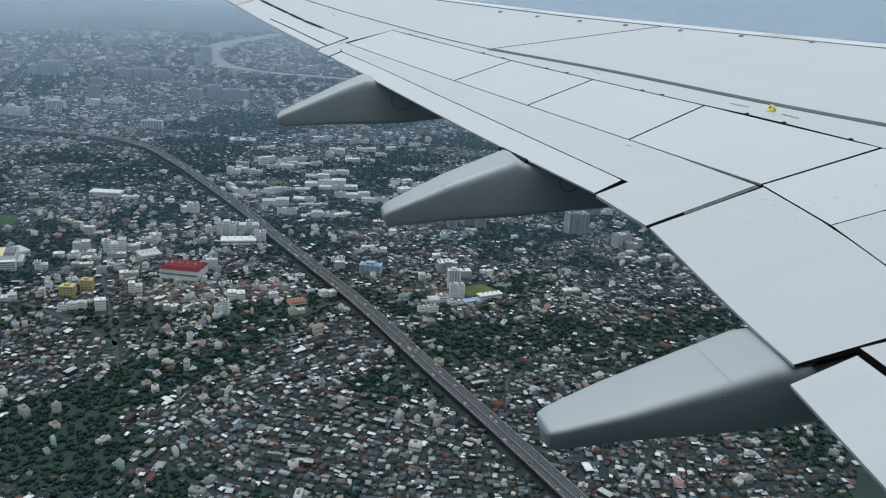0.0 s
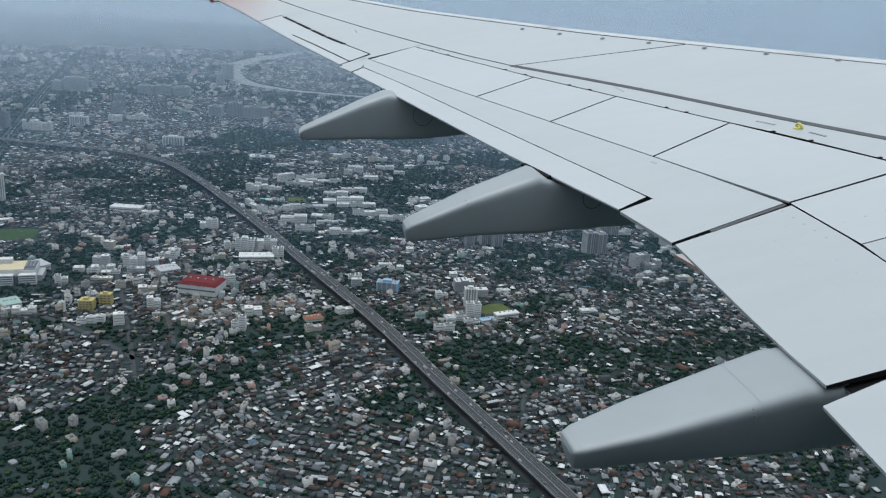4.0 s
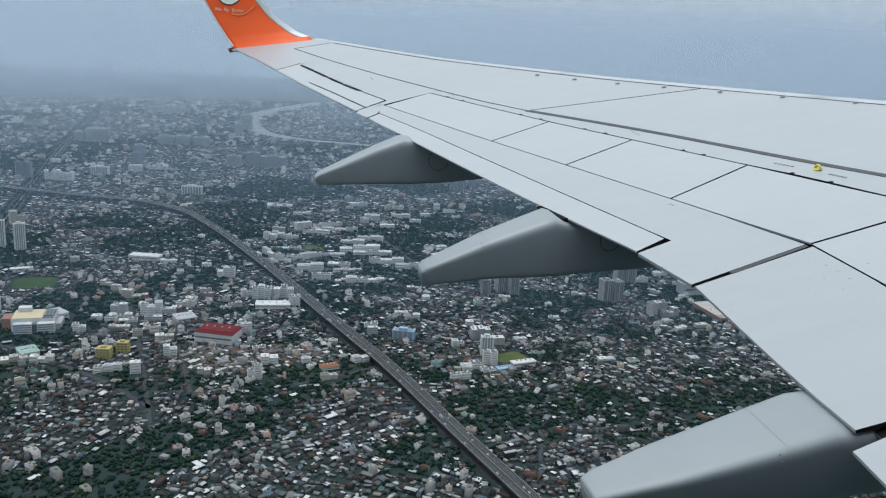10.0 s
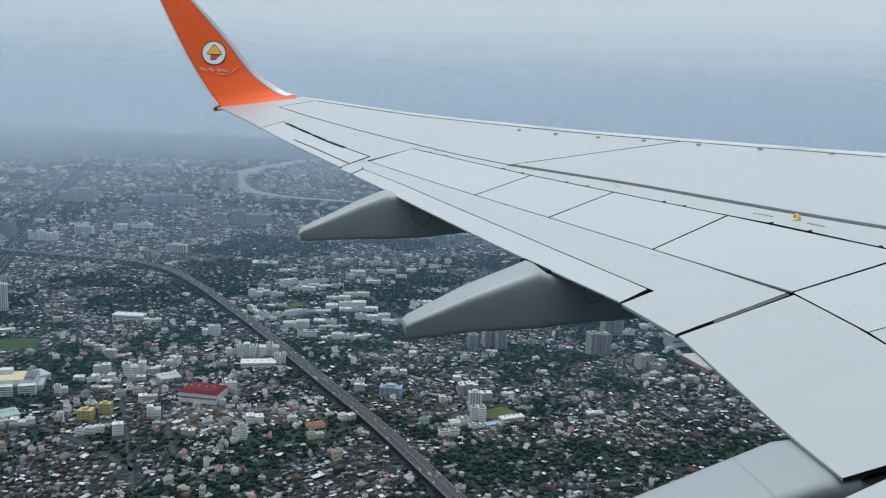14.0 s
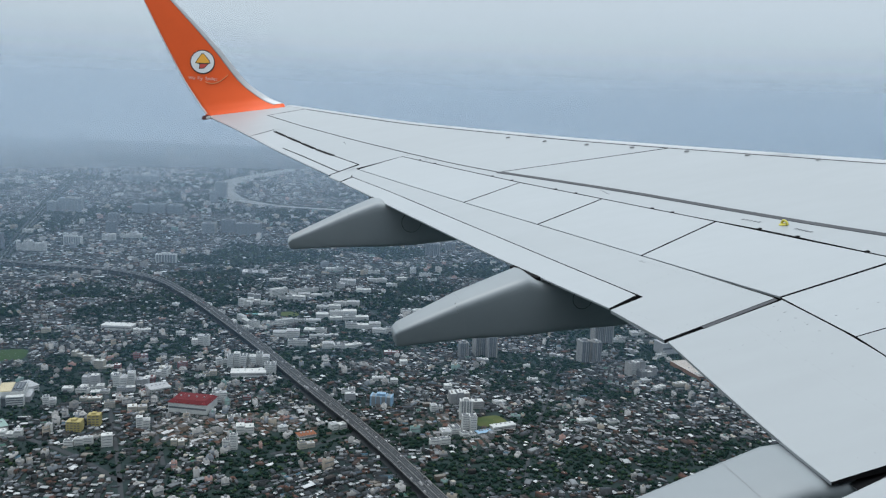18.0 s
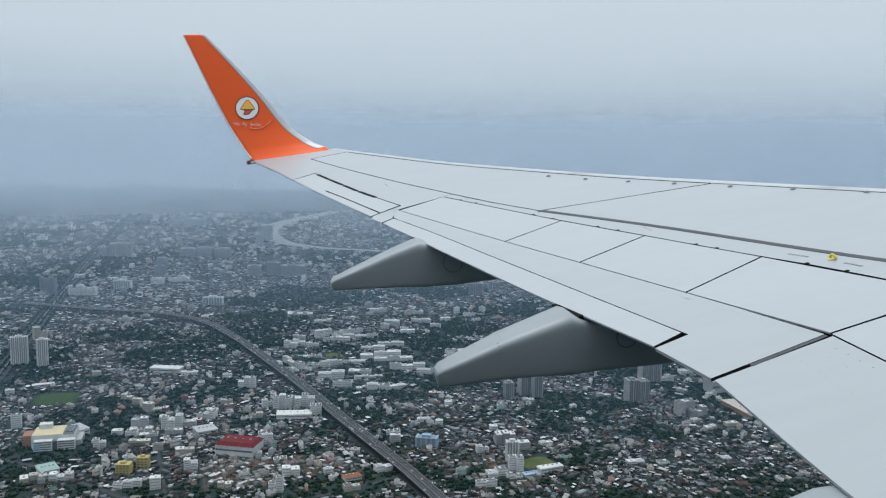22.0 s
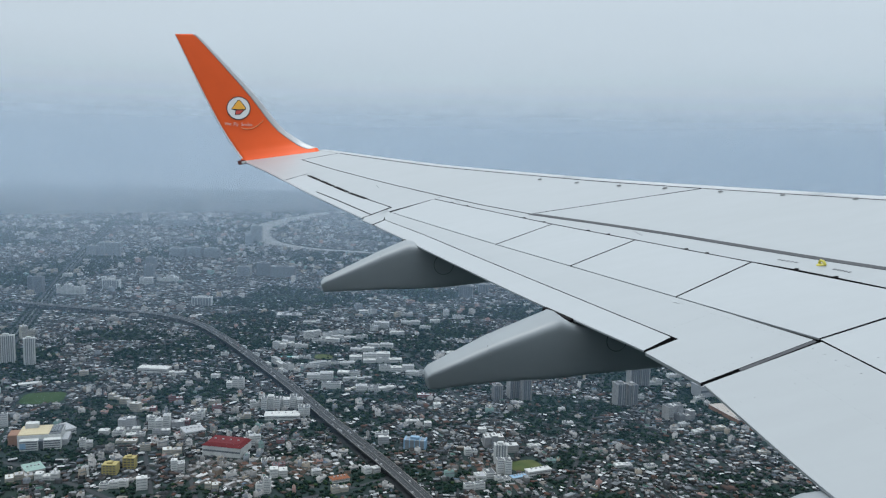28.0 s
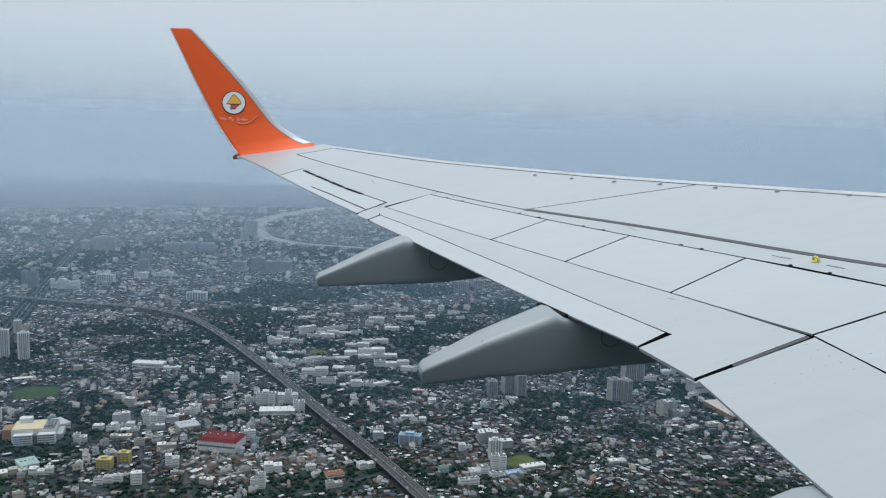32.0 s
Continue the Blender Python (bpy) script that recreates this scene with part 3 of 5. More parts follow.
bm = bmesh.new()
bmesh.ops.create_cone(bm, cap_ends=True, segments=12, radius1=0.035, radius2=0.03, depth=0.006, matrix=Matrix.Translation((ring_x - 0.01, ring_y, rise(ring_y) + 0.004)))
part("base_plate", bm, M_YELLOW, hook)
for dy, wdt in ((0.22, 0.16), (-0.19, 0.14)):
    bm = bmesh.new()
    for k in range(5):
        y = ring_y + dy + (k - 2) * wdt / 5
        x = hinge(y) + 0.16
        box(bm, x - 0.012, x + 0.012, y - 0.010, y + 0.010, rise(y), rise(y) + 0.0025)
    part("stencil_bars", bm, M_BAND, hook)
for y, x in ((8.72, -7.0), (11.35, -8.03), (13.0, -8.72)):
    bm = bmesh.new()
    for k in range(6):
        box(bm, x - 0.008, x + 0.008, y + k * 0.035, y + k * 0.035 + 0.02, rise(y + k * 0.035), rise(y + k * 0.035) + 0.002)
    part("stencil_bars", bm, M_BAND, wing)


# flap track fairings: (x, top, bottom, width) stations from the tip forward
def fairing_ring(yc, x, top, low, wd, grow=0.0):
    """Flat-topped section with soft shoulders and sides that lean in towards a narrow keel."""
    pts = []
    w, h, m = 0.5 * wd + grow, 0.5 * (top - low) + grow, 0.5 * (top + low)
    for k in range(28):
        c, s = math.cos(2 * math.pi * k / 28), math.sin(2 * math.pi * k / 28)
        up = math.copysign(abs(s) ** 0.34, s)
        dy = w * math.copysign(abs(c) ** 0.34, c) * (0.74 + 0.26 * up)
        pts.append((x, yc + dy, m + h * up + 0.12 * dy))
    return pts


def fairing(yc, stations):
    bm = bmesh.new()
    prev = None
    dense = []
    for a, b in zip(stations[:-1], stations[1:]):
        for k in range(4):
            dense.append([p + (q - p) * k / 4 for p, q in zip(a, b)])
    dense.append(list(stations[-1]))
    for x, top, low, wd in dense:
        ring = [bm.verts.new(c) for c in fairing_ring(yc, x, top, low, wd)]
        n = len(ring)
        if prev:
            for q in range(n):
                bm.faces.new((prev[q], prev[(q + 1) % n], ring[(q + 1) % n], ring[q]))
        else:
            bm.faces.new(ring)
        prev = ring
    bm.faces.new(prev)
    return part("flap_track_fairing", bm, M_FAIRING_SHADED, wing, "canoe-shaped flap track fairing under the trailing edge, grey darkened as shade", smooth=True)


def fairing_joint(fair, yc, x, top, low, wd):
    """The seam round a fairing, with its screws."""
    bm = bmesh.new()
    rings = [[bm.verts.new(c) for c in fairing_ring(yc, x + dx, top + dx * slope, low, wd, 0.0015)] for dx, slope in ((-0.002, 0.2), (0.002, 0.2))]
    n = len(rings[0])
    for q in range(n):
        bm.faces.new((rings[0][q], rings[0][(q + 1) % n], rings[1][(q + 1) % n], rings[1][q]))
    part("seam", bm, M_SEAM, fair)
    spots = fairing_ring(yc, x - 0.04, top - 0.008, low, wd)
    for k in (1, 5, 8, 10, 12, 13):
        bm = bmesh.new()
        bmesh.ops.create_icosphere(bm, subdivisions=1, radius=0.0045, matrix=Matrix.Translation(spots[k]))
        part("screw", bm, M_RIVET, fair)


def access_ring(fair, x, y, z, r):
    bm = bmesh.new()
    inner_r, outer_r = [], []
    for k in range(24):
        a = 2 * math.pi * k / 24
        inner_r.append(bm.verts.new((x + (r - 0.006) * math.cos(a), y, z + (r - 0.006) * math.sin(a))))
        outer_r.append(bm.verts.new((x + r * math.cos(a), y, z + r * math.sin(a))))
    for k in range(24):
        bm.faces.new((inner_r[k], inner_r[(k + 1) % 24], outer_r[(k + 1) % 24], outer_r[k]))
    part("access_panel_rim", bm, M_RUBBER, fair)


def slot(y0, y1):
    bm = bmesh.new()
    prev = None
    for y in np.linspace(y0, y1, 9):
        x, z = tail(y), rise(y)
        ring = [bm.verts.new(c) for c in ((x + 0.012, y, z + 0.002), (x - 0.020, y, z + 0.001), (x - 0.020, y, z - 0.030), (x + 0.012, y, z - 0.030))]
        if prev:
            for k in range(4):
                bm.faces.new((prev[k], prev[(k + 1) % 4], ring[(k + 1) % 4], ring[k]))
        else:
            bm.faces.new(ring)
        prev = ring
    bm.faces.new(prev)
    part("slot_seal", bm, M_LINE, wing, "black slot over a fairing")


slot(9.84, 10.16)
slot(7.12, 7.46)
f1 = fairing(9.95, [(-9.815, 0.738, 0.688, 0.10), (-9.805, 0.757, 0.668, 0.14), (-9.77, 0.78, 0.66, 0.17), (-9.165, 0.935, 0.565, 0.28), (-8.92, 0.985, 0.52, 0.33), (-8.6, 0.90, 0.475, 0.34),
                    (-8.16, 0.86, 0.44, 0.33), (-7.6, 0.80, 0.52, 0.28), (-7.2, 0.78, 0.62, 0.2)])
fairing_joint(f1, 9.95, -9.165, 0.935, 0.565, 0.28)
f2 = fairing(7.24, [(-9.345, 0.40, 0.335, 0.11), (-9.335, 0.423, 0.312, 0.16), (-9.30, 0.445, 0.302, 0.20), (-8.86, 0.553, 0.262, 0.30), (-8.38, 0.635, 0.185, 0.36), (-8.25, 0.57, 0.178, 0.365), (-8.1, 0.54, 0.16, 0.37),
                    (-7.64, 0.50, 0.10, 0.36), (-7.1, 0.44, 0.11, 0.3), (-6.4, 0.38, 0.22, 0.18)])
fairing_joint(f2, 7.24, -8.86, 0.553, 0.262, 0.30)
access_ring(f1, -8.62, 9.775, 0.72, 0.10)
access_ring(f2, -8.02, 7.051, 0.40, 0.075)
f3 = fairing(4.52, [(-9.215, 0.165, 0.095, 0.12), (-9.205, 0.185, 0.075, 0.17), (-9.16, 0.195, 0.062, 0.21), (-8.88, 0.22, 0.03, 0.31), (-8.42, 0.26, -0.055, 0.39), (-8.22, 0.278, -0.09, 0.42),
                    (-8.0, 0.25, -0.12, 0.43), (-7.6, 0.20, -0.16, 0.42), (-6.6, 0.08, -0.14, 0.28)])
fairing_joint(f3, 4.52, -8.42, 0.26, -0.055, 0.39)

# winglet: (trailing edge, leading edge) from the wing tip up
LOFT = [((-10.49, 17.265, 2.05), (-9.13, 16.985, 2.03)), ((-10.53, 17.34, 2.14), (-9.27, 17.10, 2.095)), ((-10.603, 17.42, 2.303), (-9.435, 17.25, 2.225)),
        ((-10.768, 17.55, 2.74), (-9.715, 17.42, 2.53)), ((-10.96, 17.65, 3.40), (-10.095, 17.58, 3.225)), ((-11.197, 17.775, 4.34), (-10.79, 17.78, 4.29)), ((-11.212, 17.782, 4.385), (-10.852, 17.79, 4.305))]


def winglet_at(u, v):
    """Inner face; u up from the root, v from the trailing to the leading edge."""
    k = u * (len(LOFT) - 1)
    i = min(int(k), len(LOFT) - 2)
    t = k - i

    def spline(side):
        p = [Vector(LOFT[min(max(j, 0), len(LOFT) - 1)][side]) for j in (i - 1, i, i + 1, i + 2)]
        return 0.5 * (2 * p[1] + (p[2] - p[0]) * t + (2 * p[0] - 5 * p[1] + 4 * p[2] - p[3]) * t * t + (3 * p[1] - p[0] - 3 * p[2] + p[3]) * t ** 3)

    return spline(0).lerp(spline(1), v)


def loft(v0, v1, us, vs, thick, proud):
    bm = bmesh.new()
    inside, outside = [], []
    for u in us:
        a, b = [], []
        for v in np.linspace(v0, v1, vs):
            p = winglet_at(u, v)
            e = 0.02
            n = (winglet_at(min(u + e, 1), v) - winglet_at(max(u - e, 0), v)).cross(winglet_at(u, min(v + e, 1)) - winglet_at(u, max(v - e, 0))).normalized()
            if n.y > 0:
                n = -n
            if u < 0.12:
                n = n.lerp(Vector((0, 0, 1)), 1 - u / 0.12).normalized()
            full = thick * (0.06 + 1.0 * math.sqrt(max(0.0, 1 - v)) * v * 1.9)
            sink = Vector((0, -0.10, -0.055)) if u == us[0] and proud == 0 else Vector()
            a.append(bm.verts.new(p + n * proud + sink))
            b.append(bm.verts.new(p - n * (full + 0.004 + proud) + sink))
        inside.append(a)
        outside.append(b)
    for i in range(len(us) - 1):
        for j in range(vs - 1):
            bm.faces.new((inside[i][j], inside[i][j + 1], inside[i + 1][j + 1], inside[i + 1][j]))
            bm.faces.new((outside[i][j], outside[i + 1][j], outside[i + 1][j + 1], outside[i][j + 1]))
        for j in (0, vs - 1):
            bm.faces.new((inside[i][j], inside[i + 1][j], outside[i + 1][j], outside[i][j]))
    for j in range(vs - 1):
        bm.faces.new((inside[-1][j], inside[-1][j + 1], outside[-1][j + 1], outside[-1][j]))
    bmesh.ops.split_edges(bm, edges=[e for e in bm.edges if len(e.link_faces) == 2 and e.calc_face_angle() > 0.6])
    return bm


winglet = part("winglet", loft(0.0, 0.985, np.linspace(0.0, 0.985, 40), 14, 0.11, 0.0), M_ORANGE, wing, "glossy orange upturned winglet with a round emblem", smooth=True)
part("leading_edge_strip", loft(0.875, 1.0, np.linspace(0.05, 0.975, 38), 5, 0.11, 0.005), M_METAL, winglet, "bare silver leading edge strip", smooth=True)
bm = bmesh.new()
box(bm, -10.565, -10.43, 17.13, 17.26, 1.975, 2.05)
bmesh.ops.bevel(bm, geom=bm.edges[:], offset=0.012, segments=2, affect="EDGES")
part("tail_light", bm, M_DARKRED, winglet, "small dark red lamp housing at the trailing corner")
bm = bmesh.new()
box(bm, -10.50, -10.40, 17.03, 17.125, 1.985, 2.028)
bmesh.ops.bevel(bm, geom=bm.edges[:], offset=0.012, segments=2, affect="EDGES")
part("lamp_cover", bm, M_WHITE, winglet, "small white cover beside the lamp")
part("trailing_edge_strip", loft(0.0, 0.028, np.linspace(0.06, 0.97, 36), 3, 0.11, 0.003), M_METAL, winglet, "thin pale trailing edge", smooth=True)

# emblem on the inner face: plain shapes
logo_o = winglet_at(0.590, 0.505)
logo_x = (winglet_at(0.615, 0.80) - winglet_at(0.615, 0.40)).normalized()
logo_n = (winglet_at(0.68, 0.62) - winglet_at(0.56, 0.62)).cross(logo_x).normalized()
if logo_n.y > 0:
    logo_n = -logo_n
logo_y = logo_x.cross(logo_n).normalized()
if logo_y.z < 0:
    logo_y = -logo_y


def decal(name, outline, mat, depth, label=""):
    bm = bmesh.new()
    top = [bm.verts.new(logo_o + logo_x * a + logo_y * b + logo_n * (depth + 0.003)) for a, b in outline]
    low = [bm.verts.new(logo_o + logo_x * a + logo_y * b - logo_n * 0.03) for a, b in outline]
    bm.faces.new(top)
    for i in range(len(top)):
        bm.faces.new((top[i], top[i - 1], low[i - 1], low[i]))
    return part(name, bm, mat, winglet, label)


def circle(r, n=36):
    return [(r * math.cos(2 * math.pi * k / n), r * math.sin(2 * math.pi * k / n)) for k in range(n)]


decal("emblem_ring", circle(0.211), M_BLACK, 0.010)
decal("emblem_disc", circle(0.194), M_WHITE, 0.013, "white disc")
decal("emblem_outline", [(-0.13, -0.025), (-0.02, 0.145), (0.02, 0.15), (0.12, 0.03), (0.135, -0.02), (0.10, -0.035), (0.03, -0.115), (-0.06, -0.125), (-0.05, -0.04)], M_BLACK, 0.016)
decal("emblem_wedge", [(-0.115, -0.018), (-0.015, 0.132), (0.02, 0.135), (0.11, 0.025), (0.12, -0.012), (0.0, -0.022)], M_AMBER, 0.019, "amber wedge")
decal("emblem_stroke", [(-0.04, -0.045), (0.085, -0.038), (0.025, -0.102), (-0.045, -0.112)], M_RED, 0.019, "dark red wedge")

turn = Matrix((logo_x, logo_y, logo_n)).transposed().to_4x4()
if turn.determinant() < 0:
    turn = Matrix((logo_x, logo_y, -logo_n)).transposed().to_4x4()
for word, shift_x in (("We", -0.205), ("Fly", -0.065), ("Smiles", 0.125)):
    text = bpy.data.curves.new("word", "FONT")
    text.body = word
    text.size, text.extrude, text.align_x = 0.078, 0.002, "CENTER"
    writing = new("word", text)
    writing_at = logo_o - logo_y * 0.315 + logo_x * (0.03 + shift_x) + logo_n * 0.022
    text_me = bpy.data.meshes.new_from_object(writing.evaluated_get(bpy.context.evaluated_depsgraph_get()))
    bpy.data.objects.remove(writing)
    text_me.transform(Matrix.Translation(writing_at) @ turn)
    text_me.materials.clear()
    text_me.materials.append(M_LETTER)
    words = new("slogan_word", text_me)
    words.parent = winglet
    tagged(words, "white lettering")
swoosh = [(0.06 + 0.022 * k, -0.39 + 0.085 * ((k - 6) / 9) ** 2 + 0.003 * k) for k in range(18)]
decal("smile_stroke", swoosh + [(a, b + 0.011) for a, b in reversed(swoosh)], M_SMILE, 0.03, "thin amber curved stroke")


# ---------------------------------------------------------------- fuselage beside the wing, with the cabin window that the view goes through
plane = new("airplane_fuselage")
plane.matrix_world = wing.matrix_world.copy()
tagged(plane, "grey airliner fuselage with an open cabin window bay", "airplane fuselage")
bm = bmesh.new()
stations = list(np.linspace(-24, -11.0, 10)) + [-10.6, -9.2] + list(np.linspace(-8.8, 14, 14))
around = [math.radians(a) for a in list(range(-180, -19, 15)) + [-17, 14] + list(range(25, 180, 15))]
for radius, flip in ((1.90, False), (1.84, True)):
    rings = []
    for x in stations:
        rings.append([bm.verts.new((x, radius * math.cos(a), 1.93 + (1.0 if abs(a) < 1.6 else 1.05) * radius * math.sin(a))) for a in around])
    for i in range(len(stations) - 1):
        for j in range(len(around)):
            a0, a1 = around[j], around[(j + 1) % len(around)]
            window = abs(stations[i] + 10.6) < 0.01 and abs(math.degrees(a0) + 17) < 0.1
            if not window:
                f = bm.faces.new((rings[i][j], rings[i][(j + 1) % len(around)], rings[i + 1][(j + 1) % len(around)], rings[i + 1][j]))
                f.material_index = 1 if flip else 0
part("hull", bm, [M_LOWER, M_LOWER], plane, "grey outer skin and grey cabin lining", smooth=True)


# ---------------------------------------------------------------- the ground
bm = bmesh.new()
bmesh.ops.create_circle(bm, cap_ends=True, segments=96, radius=40000)
tagged(mesh_ob("ground", bm, M_GROUND), "dark green and grey city ground reaching the horizon", "ground", kind="structure")

BLOCKS_WHITE_A = [
    (-1166, 2789, 19.7, 12.6, 18, 0), (-1134, 2506, 27, 12.6, 19.1, 0), (-784, 2531, 28.7, 12.6, 9.2, 0), (-765, 1861, 19.9, 10.8, 10.1, 0),
    (-666, 1827, 25.6, 10.8, 8.7, 4), (-546, 1827, 35.4, 10.8, 7.6, 2), (-328, 878, 10.8, 8.1, 7.9, 4), (-318, 1111, 22, 10.8, 3.5, 10),
    (-311, 873, 11.8, 8.1, 5.9, -4), (-309, 1253, 10, 7.2, 5.2, 0), (-306, 886, 23.8, 8.1, 4.4, 6), (-294, 873, 19.1, 8.1, 3.9, 10),
    (-292, 926, 14.4, 7.2, 4.1, 5), (-280, 1216, 11.1, 7.2, 3.8, 0),
]
BLOCKS_WHITE_B = [
    (-264, 1094, 11.3, 7.2, 5.7, 4), (-262, 1253, 14.2, 7.2, 5.8, -58), (-235, 1207, 15, 7.2, 6.2, -58), (-209, 1158, 11.8, 7.2, 5.4, -55),
    (-209, 1260, 19.7, 8.1, 10.3, -20), (-204, 931, 11.9, 7.2, 4, 0), (-199, 1273, 18.4, 8.1, 9.1, 0), (-185, 1437, 28.5, 9, 5.8, 4),
    (-182, 1121, 12.6, 7.2, 6.9, -50), (-182, 855, 15, 8.1, 5.5, 10), (-178, 1269, 19.7, 7.2, 5.8, 6), (-175, 873, 9.2, 8.1, 6.5, 8),
    (-174, 823, 16.5, 8.1, 2.7, 12), (-169, 1204, 26.8, 7.2, 3.7, 5),
]
BLOCKS_WHITE_C = [
    (-148, 1321, 14.6, 8.1, 6.6, 5), (-146, 812, 13.3, 7.2, 2.2, 12), (-77, 1396, 13.7, 9, 12.5, 4), (-46, 1380, 10.5, 8.1, 10.9, 4),
    (-39, 1365, 22.2, 8.1, 5.4, 4), (-7, 931, 15.5, 7.2, 3.8, 6), (7, 1412, 18.3, 8.1, 5.6, -8), (10, 922, 8.2, 7.2, 4.7, 4),
    (21, 990, 8.7, 7.2, 5, 10), (24, 1462, 17.4, 8.1, 5.8, 8), (45, 1526, 11.5, 8.1, 10.5, 0), (53, 837, 13.1, 9, 6.8, 8),
    (66, 1503, 21.1, 8.1, 6.6, 6), (69, 905, 9, 7.2, 4.6, 5),
]
BLOCKS_WHITE_D = [
    (77, 1462, 15.8, 8.1, 5, 0), (82, 984, 7.6, 7.2, 3.9, 0), (120, 862, 13.4, 9, 3.5, 25), (168, 984, 7.6, 7.2, 6.9, 12),
    (168, 937, 12.4, 7.2, 3.8, 0), (202, 812, 18.3, 10.8, 2.5, 14), (229, 812, 11, 9, 3.3, 14), (235, 1186, 15.5, 8.1, 4.7, 6),
    (275, 1040, 10.4, 8.1, 6.3, 10), (296, 826, 9.4, 8.1, 2.6, 10), (299, 940, 9.5, 8.1, 5.3, 20), (309, 916, 12.4, 8.1, 3.8, 18),
    (310, 1106, 18.4, 10.8, 6.7, 10), (347, 1142, 19, 10.8, 4.6, 5),
]
BLOCKS_WHITE_E = [
    (348, 1036, 12.8, 8.1, 6.4, 10), (379, 840, 11.7, 8.1, 3.6, 8), (385, 1047, 14.2, 8.1, 3.8, 6), (433, 837, 7, 8.1, 7.3, 4),
    (434, 812, 12.6, 8.1, 4.4, 6), (435, 978, 14.7, 8.1, 4.1, 4), (455, 928, 14.1, 8.1, 3, 10), (466, 894, 9.5, 8.1, 3.9, 4),
    (478, 937, 12.1, 8.1, 6, 18), (480, 998, 17.5, 8.1, 7.4, 18),
]
BLOCKS_GREY = [
    (-404, 1036, 13.9, 8.1, 3.5, 0), (-310, 895, 17.5, 8.1, 12.9, 6), (-270, 882, 18, 8.1, 4.8, 6), (-259, 905, 12.9, 8.1, 6.9, 4),
    (-232, 1498, 43.1, 27, 3.8, 6), (-204, 1307, 18.9, 8.1, 11.3, 2), (-185, 1350, 14.9, 8.1, 8.2, 4), (-140, 1471, 29, 12.6, 2.9, 6),
    (-109, 962, 10.9, 7.2, 3, 8), (-36, 867, 11.7, 8.1, 7.1, 8), (118, 1010, 14.4, 9, 4, 10), (213, 1031, 17, 8.1, 4.7, 6),
    (317, 1054, 12.9, 8.1, 4.8, 8), (452, 1158, 19.7, 12.6, 2.4, 4),
]
BLOCKS_CREAM = [
    (-434, 1096, 10.7, 7.2, 7.3, 4), (-360, 998, 12.1, 7.2, 6.6, -6), (-342, 982, 11.8, 7.2, 7.6, -6), (-321, 955, 11.5, 7.2, 9.4, -6),
    (-314, 955, 17.2, 8.1, 3.1, 5), (-297, 855, 21, 8.1, 2.9, 5), (-248, 955, 13.5, 8.1, 4.1, 5), (-239, 984, 13.7, 8.1, 7.3, 10),
    (-195, 937, 15.2, 8.1, 6.4, 6), (-82, 1054, 23.4, 8.1, 3.2, 10), (336, 926, 15.7, 8.1, 3.8, 16), (358, 855, 12.8, 8.1, 2.7, 6),
    (415, 937, 16.2, 8.1, 3, 8), (435, 852, 10.1, 8.1, 8.3, 6),
]
BLOCKS_PINK = [
    (-301, 955, 6.9, 7.2, 7.3, 4), (-254, 912, 10.8, 8.1, 7.9, 4), (-252, 881, 8.4, 7.2, 2.9, 6), (-142, 862, 8, 7.2, 3.6, 4),
    (7, 1031, 19.3, 9, 3.6, 4), (403, 858, 11, 8.1, 5.5, 8), (431, 1023, 12.9, 8.1, 5.3, 6), (443, 1010, 17.4, 8.1, 5.8, 6),
    (470, 1049, 6, 7.2, 2.8, 0),
]
SLABS_A = [
    (-146, 1307, 42.4, 11.2, 7.5, -8), (-111, 1331, 56.3, 11.2, 5.4, 5), (-86, 1253, 36.6, 11.2, 6.2, -4), (-72, 1204, 57.5, 12.5, 9.9, 6),
    (-154, 1158, 32.6, 12.5, 4.8, -6), (-130, 1101, 34.5, 15, 11, 3), (-111, 1063, 25, 13.8, 11.5, 2), (-65, 1054, 29.5, 12.5, 7.8, 4),
    (-95, 1126, 29.7, 11.2, 5.1, -7), (-112, 1175, 40.1, 11.2, 4.4, 10),
]
SLABS_B = [
    (-32, 1147, 47.6, 12.5, 8, 5), (-1, 1126, 36.3, 12.5, 8.7, -6), (-53, 1192, 55, 11.2, 6.8, 8), (-61, 1279, 39.2, 11.2, 6.8, -5),
    (-66, 1420, 26, 15, 12.7, 0), (-37, 1365, 22.9, 12.5, 6.6, 6), (-18, 1449, 33, 11.2, 5.9, -4), (49, 1186, 36.2, 12.5, 7.2, 30),
    (68, 1204, 29.3, 12.5, 9.8, -25), (38, 1240, 34, 12.5, 6, 25), (-29, 1517, 29.9, 11.2, 6.1, 0), (-96, 1535, 32.8, 11.2, 6.8, 4),
]
TOWERS_A = [
    (95, 1023, 9.6, 11.2, 18.6, 10), (116, 1036, 13.1, 12.5, 28.2, 12), (130, 1027, 10.3, 12.5, 25.7, 12), (135, 1126, 19.5, 13.8, 14, 0),
    (243, 1014, 11.6, 12.5, 26.7, 15), (257, 1014, 10.3, 12.5, 25.6, 15), (287, 1101, 25.2, 15, 25.2, 8), (396, 1002, 16.7, 13.8, 13, 10),
    (411, 986, 18.6, 15, 19.9, 12), (438, 837, 14.6, 12.5, 20.6, 6), (89, 1718, 27, 17.5, 23, 0), (129, 1780, 21, 15, 15.8, 0),
    (205, 1742, 13.7, 15, 23.3, 0), (225, 1749, 14.9, 15, 25.3, 0), (253, 1755, 23, 17.5, 17.6, 5), (295, 1755, 16.2, 15, 21.6, 0),
]
